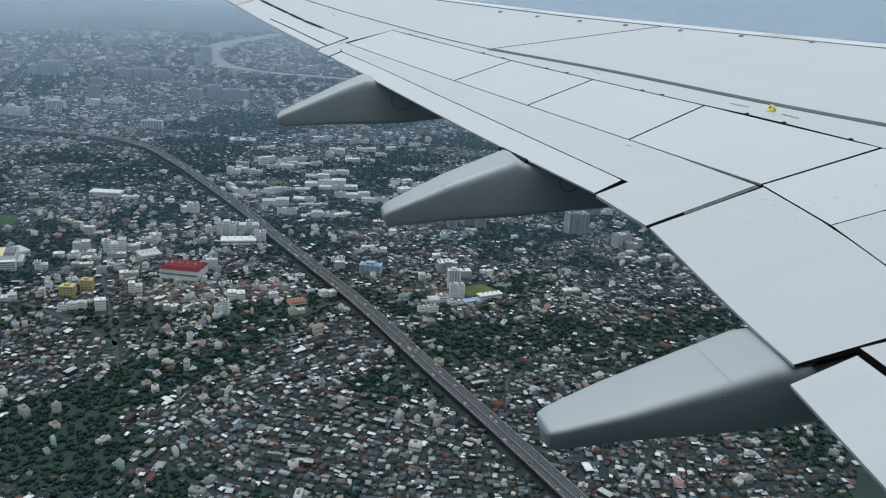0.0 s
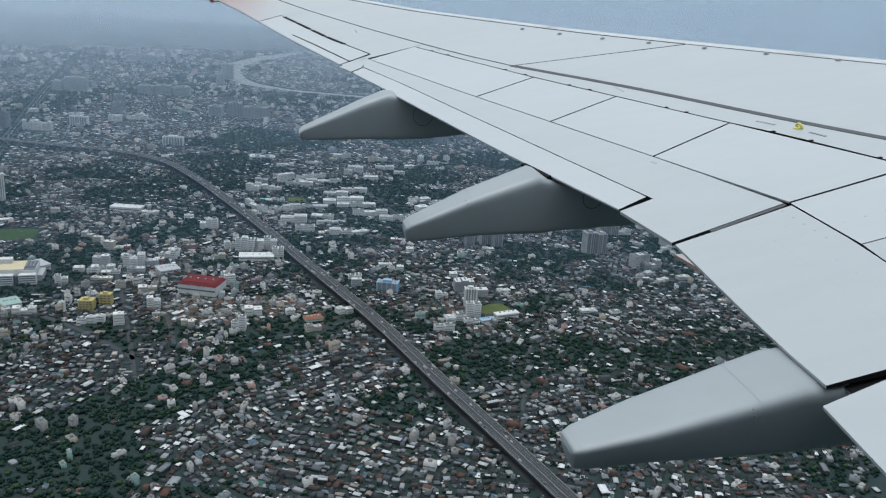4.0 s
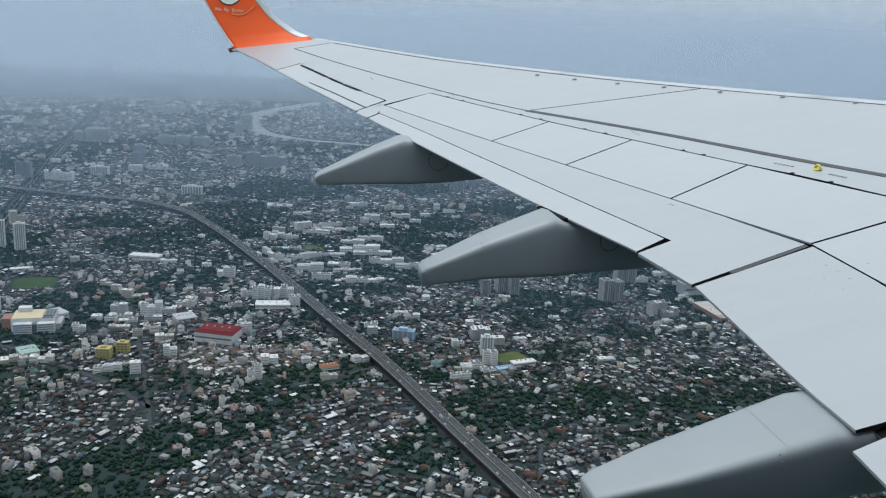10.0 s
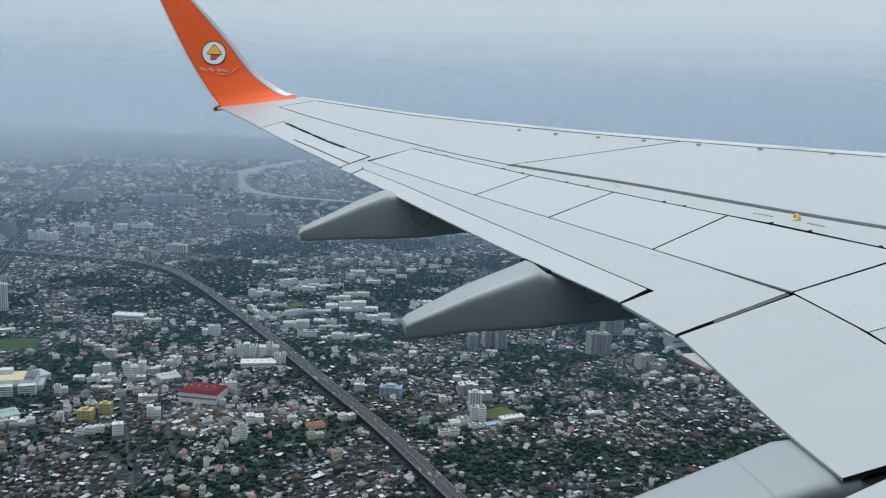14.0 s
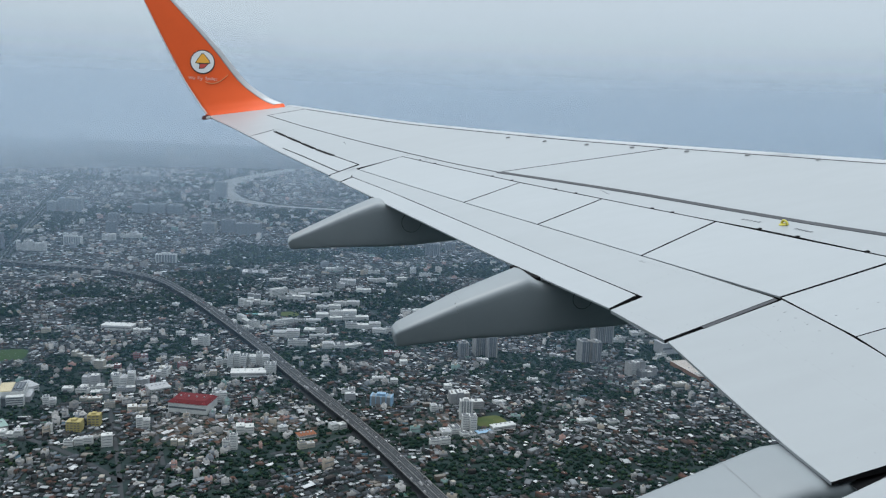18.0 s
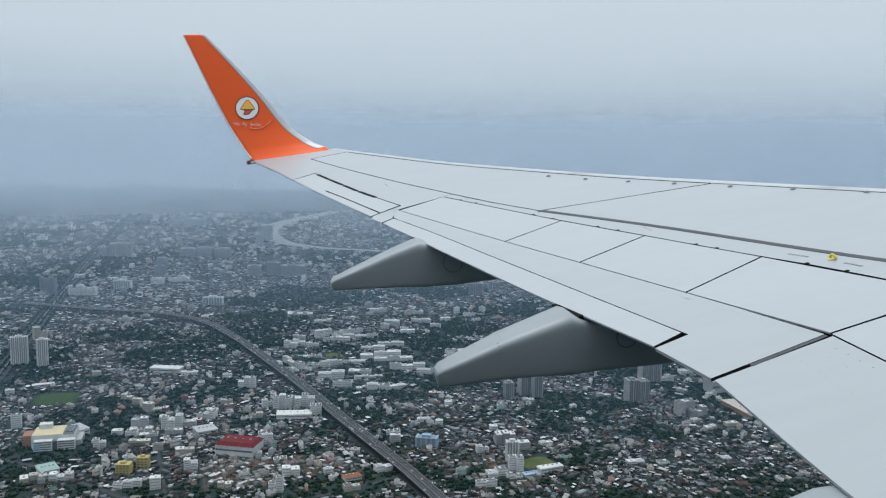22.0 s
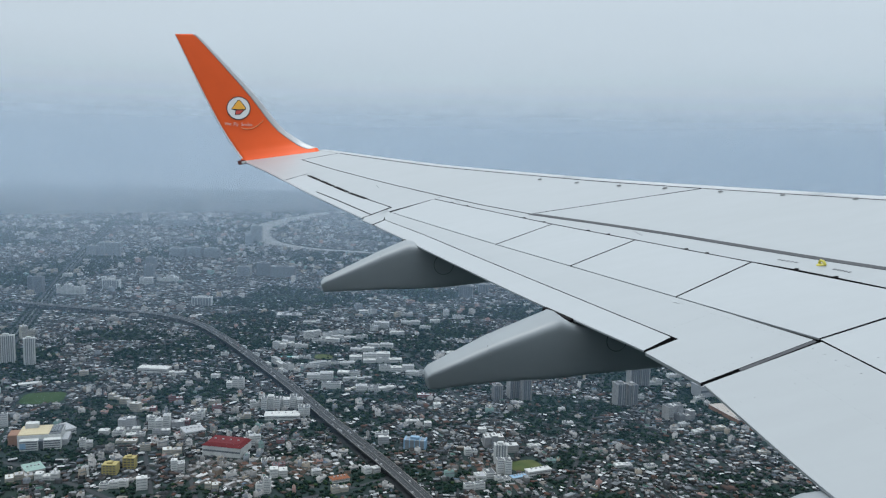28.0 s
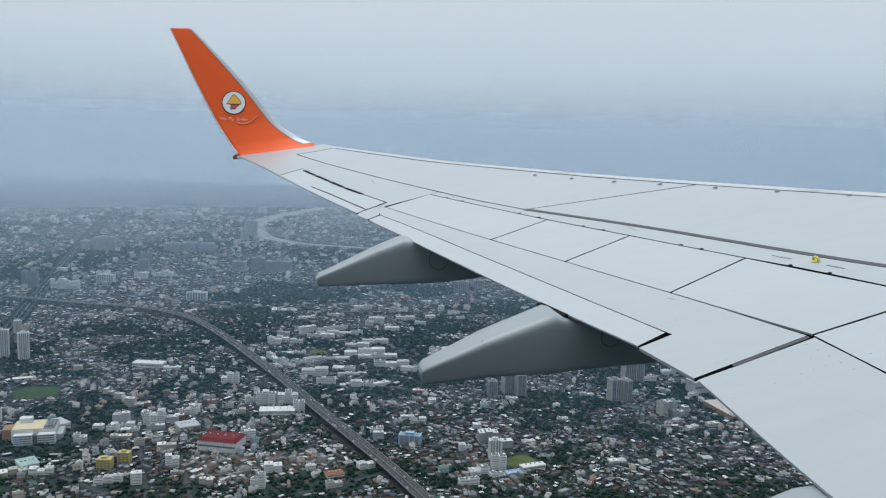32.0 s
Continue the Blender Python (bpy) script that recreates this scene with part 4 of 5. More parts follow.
TOWERS_B = [
    (-230, 1054, 22.1, 11.2, 12.5, 4), (-404, 1575, 34.8, 12.5, 14.8, 2), (-277, 899, 22.4, 12.5, 14.5, 8), (-249, 933, 20.1, 11.2, 8, -5),
    (-150, 978, 29.8, 13.8, 19.6, 6), (-171, 970, 21.7, 12.5, 16.1, 6), (-130, 951, 13.2, 11.2, 13.4, 6), (78, 861, 21, 12.5, 12.9, 8),
    (96, 846, 11.5, 11.2, 10.7, 10), (82, 788, 14, 11.2, 16.5, 5), (-3, 852, 21, 11.2, 9.9, -10), (295, 966, 22.4, 12.5, 15.7, 20),
    (308, 962, 23.7, 12.5, 10.1, 20), (379, 899, 16.4, 10, 6.4, 10), (-39, 886, 14.6, 10, 7.2, 5), (-625, 1730, 32, 12.5, 16.8, 0),
]
TOWERS_C = [
    (-671, 1660, 40.9, 17.5, 16.4, 0), (-793, 2193, 52.7, 22.5, 34.3, 0), (-839, 2193, 21.9, 17.5, 23.9, 0), (-398, 1919, 28.6, 17.5, 22.1, 0),
    (-358, 1934, 28.6, 17.5, 28.8, 0), (-311, 1919, 54, 20, 24, 0), (-499, 2584, 31.2, 20, 44.2, 0), (-495, 2456, 19.8, 17.5, 30.9, 0),
    (-600, 1890, 21.1, 15, 24.7, 0), (-575, 1793, 25.1, 15, 15, 5), (-535, 1827, 33, 15, 12.9, 0), (-634, 2014, 22.5, 15, 23.9, 0),
    (-628, 2213, 39.6, 25, 20.7, 0), (-585, 2213, 36.4, 25, 23.2, 0), (-541, 2213, 36.2, 25, 21.8, 0), (-838, 2957, 121.5, 30, 20.7, 0),
]
SLABS_W = [
    (-190, 1159, 53.8, 8, 8.2, -53), (-169, 1332, 28.2, 9, 12.9, 36), (-132, 1351, 56.1, 9, 8.4, 43), (-140, 1161, 25.2, 8, 8.2, 30),
    (-81, 1101, 39.4, 6, 3.9, 18), (-42, 1057, 23.4, 7, 4.5, 27),
]
SLABS_X = [
    (-332, 839, 12.1, 8, 9.2, 17), (-189, 976, 14.3, 7, 8.6, 19), (-335, 757, 20.8, 9, 6.2, 9), (-305, 768, 5.1, 5, 8.6, 1),
    (-225, 783, 12.7, 8, 11, 14), (-166, 851, 11.4, 8, 11.5, 18), (-129, 772, 16.5, 9, 8.3, 11), (-136, 735, 13.4, 8, 13.8, 1),
    (-95, 778, 9.1, 7, 5.9, 19),
]
SLABS_Y = [
    (-44, 785, 16.4, 8, 7.1, 32), (-269, 740, 24.1, 7, 7.1, 7), (-244, 738, 9.5, 7, 10.6, 16), (63, 778, 19.9, 13, 7.1, 13),
    (52, 750, 20, 8, 6.9, 16), (79, 771, 13.7, 11, 4.7, 18), (-692, 1664, 28.5, 12.5, 18.2, 29), (-441, 894, 10.8, 8, 14.3, 21),
    (-506, 1013, 10.9, 7, 8, 27),
]
SLABS_CREAM = [
    (-596, 1294, 19.9, 12.5, 19.5, 37), (-360, 756, 23.1, 10, 5, 25), (-243, 827, 18.7, 9, 5.1, 16), (-271, 832, 10.7, 7, 7.7, 19),
    (-183, 740, 12.2, 7, 8.1, 13), (-69, 739, 15.5, 8, 5.7, 20),
]
SLABS_ROSE = [
    (-287, 994, 16, 7, 7.4, 18), (-231, 962, 10.9, 6, 7.1, 24), (-132, 791, 12.2, 7, 7.2, 15),
]
FINS_PALE = [
    (-559, 1151, 20.1, 8, 37.2, 20), (-525, 1144, 12.5, 8, 35.8, 30), (81, 817, 11.1, 8, 18.4, 2),
]
FINS_DARK = [
    (-759, 1670, 8.5, 7, 30.8, 4), (-741, 1668, 16.1, 8, 30.7, -18),
]
WAREHOUSES = [
    (-482, 1049, 24.9, 7, 2.4, 25), (115, 790, 24.5, 8, 4.2, 22),
]
GREY_SHEDS = [
    (-376, 872, 32.8, 22.5, 6.8, 48), (-239, 888, 21, 20, 4, 32),
]
COLOUR_SHEDS = [
    (-355, 773, 16.1, 20, 5, 37), (95, 777, 15.1, 7, 2.4, 23), (-72, 765, 16.5, 10, 2.9, 25),
]
YELLOW = [
    (-284, 773, 12.4, 10, 9.2, 1), (-271, 787, 10.5, 7.5, 10.2, 2),
]
HALLS = [
    (-190, 831, 40, 26, 10, -12), (362, 1059, 26, 20, 15, 18), (372, 979, 30, 62, 5, 14), (387, 932, 33, 13, 6, 16),
    (-351, 1121, 40, 16, 6, -6), (-153, 940, 38, 16, 5, 6),
]
ROAD_EXPRESSWAY = [
    (-737, 1540), (-596, 1497), (-466, 1465), (-378, 1405), (-311, 1312), (-256, 1219), (-165, 1053), (-103, 930), (-53, 833), (-22, 773), (7, 711), (44, 627), (89, 529), (138, 417), (177, 312), (208, 202),
]
ROAD_RAMP = [
    (-146, 1031), (-117, 955), (-92, 910), (-81, 870), (-81, 843),
]
ROAD_AVENUE = [
    (304, 1350), (264, 1186), (244, 1116), (208, 984), (168, 855), (131, 727), (105, 594),
]
ROAD_CROSSTOWN = [
    (280, 1126), (345, 1116), (418, 1116), (494, 1147), (607, 1186),
]
ROAD_BOULEVARD = [
    (-1005, 2082), (-803, 2118), (-475, 2082), (-383, 2213), (-265, 2384), (-83, 2431), (166, 2193),
]
ROAD_LANE = [
    (-128, 1517), (-66, 1350), (5, 1158), (52, 1014),
]
ROAD_RIVERROAD = [
    (-1246, 2531), (-850, 2531), (-698, 2743), (-577, 2993),
]
RIVER = [
    (-53, 4016), (-240, 3771), (-405, 3553), (-505, 3228), (-547, 2993), (-523, 2758), (-447, 2544), (-318, 2419), (-139, 2361), (78, 2274), (276, 2145), (469, 1973), (697, 1730), (922, 1517),
]
ROAD_CANAL = [
    (-1055, 2923), (-939, 2463), (-824, 2034), (-715, 1639), (-639, 1371), (-583, 1176), (-543, 1029), (-499, 869), (-466, 714),
]
ROAD_MARKET = [
    (-320, 950), (-297, 893), (-270, 827), (-229, 717), (-201, 636),
]
ROAD_MALL = [
    (-434, 810), (-374, 786), (-324, 755), (-266, 716), (-209, 665),
]
ROAD_SHOPS = [
    (-224, 806), (-206, 758), (-185, 698),
]
ROAD_SCHOOL = [
    (-99, 723), (-61, 746), (-21, 778),
]
ROAD_CAMPUS = [
    (-241, 1483), (-170, 1355), (-120, 1182), (-79, 1047),
]
ROAD_GARDEN = [
    (97, 704), (74, 739), (41, 806), (-37, 901),
]
PARKS_NORTH = [
    (-244, 1643, 83), (-194, 1660, 50), (-291, 1462, 45), (-262, 1296, 49), (-313, 1350, 42), (-192, 1186, 32), (27, 1279, 51), (13, 1070, 32),
    (164, 1004, 40), (-193, 922, 23), (341, 946, 20), (437, 1106, 54), (462, 974, 28), (-370, 1186, 51), (54, 1428, 47), (-72, 937, 26),
    (19, 1730, 68), (-81, 1331, 35), (-95, 1186, 34), (-29, 1186, 38), (-143, 1253, 30), (14, 1186, 32), (-48, 1106, 30), (-116, 1119, 23),
    (137, 955, 26), (323, 1158, 31), (209, 994, 23), (-332, 1279, 32), (242, 902, 25), (-226, 716, 33),
]
PARKS_EAST = [
    (190, 705, 36), (330, 730, 30), (380, 695, 26), (265, 650, 24),
]
PARKS_SOUTH = [
    (-107, 696, 25), (167, 696, 29), (33, 750, 16), (262, 716, 25), (-367, 1242, 33), (-335, 1607, 55), (-281, 1732, 52), (-370, 979, 21),
    (-514, 1093, 33), (-399, 937, 21), (-202, 930, 14), (-127, 831, 15), (-121, 890, 15), (-77, 942, 10), (38, 784, 11), (129, 910, 15),
    (179, 1006, 13), (-38, 1304, 23), (-36, 1020, 24), (-216, 738, 12), (-307, 727, 14), (-366, 726, 15), (-437, 1083, 24), (-103, 754, 11),
    (5, 776, 12), (160, 839, 18), (224, 892, 17), (124, 753, 16), (-409, 1169, 22),
]


def smooth_path(points, step=12.0):
    """Even points along a rounded line."""
    p = np.array(points, float)
    out = []
    for i in range(len(p) - 1):
        a, b, c, d = p[max(i - 1, 0)], p[i], p[i + 1], p[min(i + 2, len(p) - 1)]
        n = max(2, int(np.linalg.norm(c - b) / step))
        for k in range(n):
            t = k / n
            out.append(0.5 * (2 * b + (c - a) * t + (2 * a - 5 * b + 4 * c - d) * t * t + (3 * b - a - 3 * c + d) * t ** 3))
    out.append(p[-1])
    return np.array(out)


def ribbon(path, width, z, shift=0.0, thick=0.0):
    bm = bmesh.new()
    prev = None
    for i, q in enumerate(path):
        d = path[min(i + 1, len(path) - 1)] - path[max(i - 1, 0)]
        d = d / np.linalg.norm(d)
        n = np.array([-d[1], d[0]])
        w = width if np.isscalar(width) else width[i]
        a, b = q + n * (shift + w / 2), q + n * (shift - w / 2)
        cur = [bm.verts.new((*a, z)), bm.verts.new((*b, z))]
        if thick:
            cur += [bm.verts.new((*b, z - thick)), bm.verts.new((*a, z - thick))]
        if prev:
            if thick:
                for k in range(4):
                    bm.faces.new((prev[k], prev[(k + 1) % 4], cur[(k + 1) % 4], cur[k]))
            else:
                bm.faces.new((prev[0], prev[1], cur[1], cur[0]))
        prev = cur
    return bm


paths = {}
for name, pts, width, label in (("expressway", ROAD_EXPRESSWAY, 14, "raised grey expressway with pale concrete parapets"), ("avenue", ROAD_AVENUE, 3.2, "grey asphalt avenue between houses"),
                                ("crosstown_road", ROAD_CROSSTOWN, 10, "grey asphalt road past a dark field"), ("boulevard", ROAD_BOULEVARD, 15, "hazy grey boulevard far off"),
                                ("lane", ROAD_LANE, 4.5, "narrow grey lane beside white blocks"), ("ramp", ROAD_RAMP, 6, "curved grey ramp beside the expressway"), ("river_road", ROAD_RIVERROAD, 13, "hazy grey road far off"),
                                ("canal_avenue", ROAD_CANAL, 26, "wide twin avenue with a canal along its middle"), ("market_street", ROAD_MARKET, 4, "grey street between shops"),
                                ("mall_street", ROAD_MALL, 5, "grey street before a shopping centre"), ("shop_street", ROAD_SHOPS, 4, "narrow grey street between shop houses"),
                                ("school_street", ROAD_SCHOOL, 4, "narrow grey street among houses"), ("campus_road", ROAD_CAMPUS, 4.5, "grey campus road between white blocks"),
                                ("garden_lane", ROAD_GARDEN, 3.5, "narrow grey lane among trees")):
    path = smooth_path(pts)
    paths[name] = (path, width)
    if name == "expressway":
        deck = tagged(mesh_ob(name, ribbon(path, width, 7.0, 0, 1.2), M_ROAD), label, "road", kind="structure")
        for s in (-1, 0, 1):
            part("parapet", ribbon(path, 0.4, 7.7, s * (width / 2 - 0.3), 1.0), M_DECK, deck, "pale concrete parapet")
        for s in (-4.9, -3.1, 3.1, 4.9):
            part("lane_line", ribbon(path, 0.16, 7.03, s), M_DECK, deck, "pale lane line")
        for k in range(4, len(path) - 2, 2):
            bm = bmesh.new()
            q = path[k]
            bmesh.ops.create_cone(bm, cap_ends=True, segments=8, radius1=0.9, radius2=0.9, depth=5.9, matrix=Matrix.Translation((q[0], q[1], 2.95)))
            part("pier", bm, M_DECK, deck)
        for k in range(3, len(path) - 2, 2):
            # lamp masts on the median
            bm = bmesh.new()
            q = path[k]
            bmesh.ops.create_cone(bm, cap_ends=True, segments=6, radius1=0.12, radius2=0.07, depth=5.0, matrix=Matrix.Translation((q[0], q[1], 9.5)))
            part("lamp_mast", bm, M_DECK, deck)
        # frontage road under and beside the deck
        tagged(mesh_ob("frontage_road", ribbon(path, 16, 0.22), M_ROAD), "grey frontage road along the raised expressway", "road", kind="structure")
    elif name == "canal_avenue":
        for s in (-1, 1):
            tagged(mesh_ob("avenue_carriageway", ribbon(path, 5.5, 0.25, s * 7.0), M_ROAD), "grey asphalt carriageway beside a canal", "road", kind="structure")
        tagged(mesh_ob("canal", ribbon(path, 4.0, 0.2), M_CANAL), "narrow muddy canal between two carriageways", "canal", kind="structure")
    else:
        tagged(mesh_ob(name, ribbon(path, width, 0.25), M_ROAD), label, "road", kind="structure")
river_path = smooth_path(RIVER, 40)
RIVER_WIDTH = 80 - 50 * np.clip((np.arange(len(river_path)) / len(river_path) - 0.40) / 0.14, 0, 1)
tagged(mesh_ob("river", ribbon(river_path, RIVER_WIDTH, 0.35), M_WATER), "pale muddy river bending through the city", "river", kind="structure")


# sports fields and a pool
def field(name, x, y, w, d, rot, mat, label, category="field"):
    bm = bmesh.new()
    m = Matrix.Translation((x, y, 0.3)) @ Matrix.Rotation(radians(rot), 4, "Z")
    ring = []
    for k in range(40):
        a = 2 * math.pi * k / 40
        c, q = math.cos(a), math.sin(a)
        ring.append(bm.verts.new(m @ Vector((w / 2 * math.copysign(abs(c) ** 0.5, c), d / 2 * math.copysign(abs(q) ** 0.5, q), 0))))
    bm.faces.new(ring)
    tagged(mesh_ob(name, bm, mat), label, category, kind="structure")
    FIELDS.append((x, y, w, d, 0, rot))


FIELDS = []
field("sports_field", -139, 1216, 26, 26, 4, M_LAWN, "yellow-green lawn between white blocks")
field("lawn", 104, 809, 33, 25, 24, M_LAWN, "olive playing field among houses and trees")
field("playing_field", -443, 996, 48, 46, 12, M_GRASS, "dark green open field behind a shopping centre")
field("pool", -189, 1212, 25, 7, 8, M_POOL, "pale teal swimming pool beside white blocks", "pool")

rng = np.random.default_rng(7)
BLOCKS_WHITE = BLOCKS_WHITE_A + BLOCKS_WHITE_B + BLOCKS_WHITE_C + BLOCKS_WHITE_D + BLOCKS_WHITE_E
PARKS = PARKS_NORTH + PARKS_SOUTH + PARKS_EAST
MALL = (-376, 845, 46, 35, 13, 14)
BIG = (BLOCKS_WHITE + BLOCKS_GREY + BLOCKS_CREAM + BLOCKS_PINK + SLABS_A + SLABS_B + TOWERS_A + TOWERS_B + TOWERS_C + HALLS + SLABS_W + SLABS_X + SLABS_Y + SLABS_CREAM + SLABS_ROSE
       + FINS_PALE + FINS_DARK + WAREHOUSES + GREY_SHEDS + COLOUR_SHEDS + YELLOW + FIELDS + [MALL])


def blocked(x, y, margin):
    """True where roads, water, parks or large buildings stand."""
    bad = np.zeros(len(x), bool)
    for path, width in list(paths.values()) + [(river_path, 62)]:
        for q in path:
            bad |= (x - q[0]) ** 2 + (y - q[1]) ** 2 < (width / 2 + margin + 0.8) ** 2
    for bx, by, bw, bd, bh, rot in BIG:
        c, s = math.cos(radians(rot)), math.sin(radians(rot))
        u, v = (x - bx) * c + (y - by) * s, -(x - bx) * s + (y - by) * c
        bad |= (abs(u) < bw / 2 + margin) & (abs(v) < bd / 2 + margin)
    return bad


def in_park(x, y):
    bad = np.zeros(len(x), bool)
    for px, py, pr in PARKS:
        wob = 1 + 0.25 * np.sin(3 * np.arctan2(y - py, x - px) + px)
        bad |= ((x - px) / 1.3) ** 2 + (y - py) ** 2 < (pr * wob) ** 2
    return bad


def soft_noise(x, y, scale, seed):
    """Smooth random field from a few waves."""
    r = np.random.default_rng(seed)
    out = np.zeros(len(x))
    for k in range(14):
        a, w = r.uniform(0, 2 * math.pi), r.uniform(0.6, 2.4) / scale
        out += np.sin((x * math.cos(a) + y * math.sin(a)) * w + r.uniform(0, 7))
    return out / 3.7


def plots(r0, r1, pitch, cell):
    """House plots in streets, quarter by quarter, each with its own street direction."""
    half = radians(34)
    n = int(0.5 * 2 * half * (r1 ** 2 - r0 ** 2) / cell ** 2) + 8
    rr = np.sqrt(rng.uniform((r0 * 0.95) ** 2, (r1 * 1.03) ** 2, n))
    aa = rng.uniform(-half, half, n)
    sx, sy = rr * np.sin(aa), rr * np.cos(aa)
    xs, ys, rots = [], [], []
    for i in range(n):
        a = rng.uniform(0, math.pi)
        m = int(cell * 1.6 / pitch)
        u = np.arange(-m, m + 1) * pitch
        vrow = np.arange(-m, m + 1)
        v = vrow * pitch * 1.08 + (vrow // 2) * pitch * 0.42
        v = v - v.mean()
        gu, gv = np.meshgrid(u, v)
        gu, gv = gu.ravel() + rng.normal(0, pitch * 0.2, gu.size), gv.ravel() + rng.normal(0, pitch * 0.2, gv.size)
        x, y = sx[i] + gu * math.cos(a) - gv * math.sin(a), sy[i] + gu * math.sin(a) + gv * math.cos(a)
        d0 = (x - sx[i]) ** 2 + (y - sy[i]) ** 2
        near = np.argsort((sx - sx[i]) ** 2 + (sy - sy[i]) ** 2)[1:12]
        ok = np.ones(len(x), bool)
        for j in near:
            ok &= d0 < (x - sx[j]) ** 2 + (y - sy[j]) ** 2
        rad = np.hypot(x, y)
        ok &= (rad > r0) & (rad < r1) & (abs(np.arctan2(x, y)) < half) & (d0 < (cell * 1.5) ** 2)
        xs.append(x[ok]), ys.append(y[ok]), rots.append(a + rng.normal(0, 0.16, ok.sum()) + rng.choice([0, 0, math.pi / 2], ok.sum()))
    return np.concatenate(xs), np.concatenate(ys), np.concatenate(rots)


def houses_mesh(name, x, y, a, b, h, rise_, rot, mats):
    """Gabled houses, ten corners each."""
    n = len(x)
    c, s = np.cos(rot), np.sin(rot)
    lx = np.stack([-a, a, a, -a, -a * 1.06, a * 1.06, a * 1.06, -a * 1.06, -a * 1.06, a * 1.06], 1)
    ly = np.stack([-b, -b, b, b, -b * 1.06, -b * 1.06, b * 1.06, b * 1.06, 0 * b, 0 * b], 1)
    lz = np.stack([0 * h, 0 * h, 0 * h, 0 * h, h, h, h, h, h + rise_, h + rise_], 1)
    v = np.stack([x[:, None] + lx * c[:, None] - ly * s[:, None], y[:, None] + lx * s[:, None] + ly * c[:, None], lz], 2).reshape(-1, 3)
    faces = [(0, 1, 5, 4), (1, 2, 6, 5), (2, 3, 7, 6), (3, 0, 4, 7), (4, 5, 9, 8), (6, 7, 8, 9), (5, 6, 9), (7, 4, 8)]
    flat = np.array([i for f in faces for i in f])
    loops = (np.arange(n)[:, None] * 10 + flat[None]).ravel()
    sizes = np.tile([len(f) for f in faces], n)
    idx = np.tile([0, 0, 0, 0, 1, 1, 0, 0], n)
    return fast_mesh(name, v, sizes, loops, mats, idx)


def house_sizes(n, k):
    a = rng.uniform(0.24, 0.60, n) * k
    b = rng.uniform(0.20, 0.42, n) * k
    h = rng.choice([0.9, 1.3, 1.7, 2.3, 3.4], n, p=[0.25, 0.32, 0.25, 0.13, 0.05]) * rng.uniform(0.85, 1.15, n)
    roof = rng.choice([0.10, 0.35, 0.7], n, p=[0.5, 0.33, 0.17])
    return a, b, h, roof


trees_x, trees_y, trees_r = [], [], []
for name, r0, r1, pitch, cell, keep in (("near_houses", 430, 1500, 5.4, 75, 0.84), ("far_houses", 1500, 2900, 7.2, 100, 1.02), ("hazy_houses", 2900, 4950, 11.5, 160, 0.9)):
    x, y, rot = plots(r0, r1, pitch, cell)
    green = 1.25 * soft_noise(x, y, 42 if r0 < 1500 else 95, 3) + 0.55 * soft_noise(x, y, 17, 5)
    free = ~blocked(x, y, pitch * 0.45)
    park = in_park(x, y)
    built = free & (rng.random(len(x)) < np.where(park, 0.20, np.clip(keep + 0.06 - 0.58 * np.clip(green, -0.4, 1.7), 0.07, 1)))
    wood = free & ~built & (rng.random(len(x)) < 0.9)
    hx, hy, hr = x[built], y[built], rot[built]
    a, b, h, roof = house_sizes(len(hx), pitch)
    big = rng.random(len(hx)) < 0.06
    a[big] *= 1.7
    b[big] *= 1.35
    h[big] *= 1.5
    if name != "near_houses":
        h, roof = h * 0.7, roof * 0.7
    if name == "near_houses":
        pick = np.where((abs(hx + 60) < 160) & (hy > 740) & (hy < 820))[0][:290]
        near_set = [(hx[i], hy[i], a[i], b[i], h[i], roof[i], hr[i]) for i in pick]
        left = np.ones(len(hx), bool)
        left[pick] = False
        hx, hy, hr, a, b, h, roof = hx[left], hy[left], hr[left], a[left], b[left], h[left], roof[left]
    if name == "near_houses":
        # lean-to roofs, sheds and upper rooms beside and on the houses
        for _ in range(2):
            some = np.where(rng.random(len(a)) < 0.5)[0]
            some = some[a[some] < 0.62 * pitch]
            m = len(some)
            hx, hy = np.append(hx, hx[some] + rng.normal(0, 0.33, m) * pitch), np.append(hy, hy[some] + rng.normal(0, 0.33, m) * pitch)
            hr, a, b = np.append(hr, hr[some]), np.append(a, rng.uniform(0.08, 0.22, m) * pitch), np.append(b, rng.uniform(0.06, 0.16, m) * pitch)
            h, roof = np.append(h, h[some] * rng.uniform(0.7, 1.5, m)), np.append(roof, np.full(m, 0.08))
    ob = new(name, houses_mesh(name, hx, hy, a, b, h, roof, hr, [M_HWALL, M_HROOF]))
    tagged(ob, "packed low houses with grey, white, brown and rust roofs", "houses", kind="stuff")
    trees_x.append(x[wood] + rng.normal(0, 1.5, wood.sum())), trees_y.append(y[wood] + rng.normal(0, 1.5, wood.sum())), trees_r.append(np.full(wood.sum(), pitch * 0.50))
    gaps = free & (rng.random(len(x)) < (0.34 if r0 < 1500 else 0.22 if r0 < 2900 else 0.14))
    trees_x.append(x[gaps] + pitch * 0.5 * np.cos(rot[gaps])), trees_y.append(y[gaps] + pitch * 0.5 * np.sin(rot[gaps])), trees_r.append(np.full(gaps.sum(), pitch * 0.26))

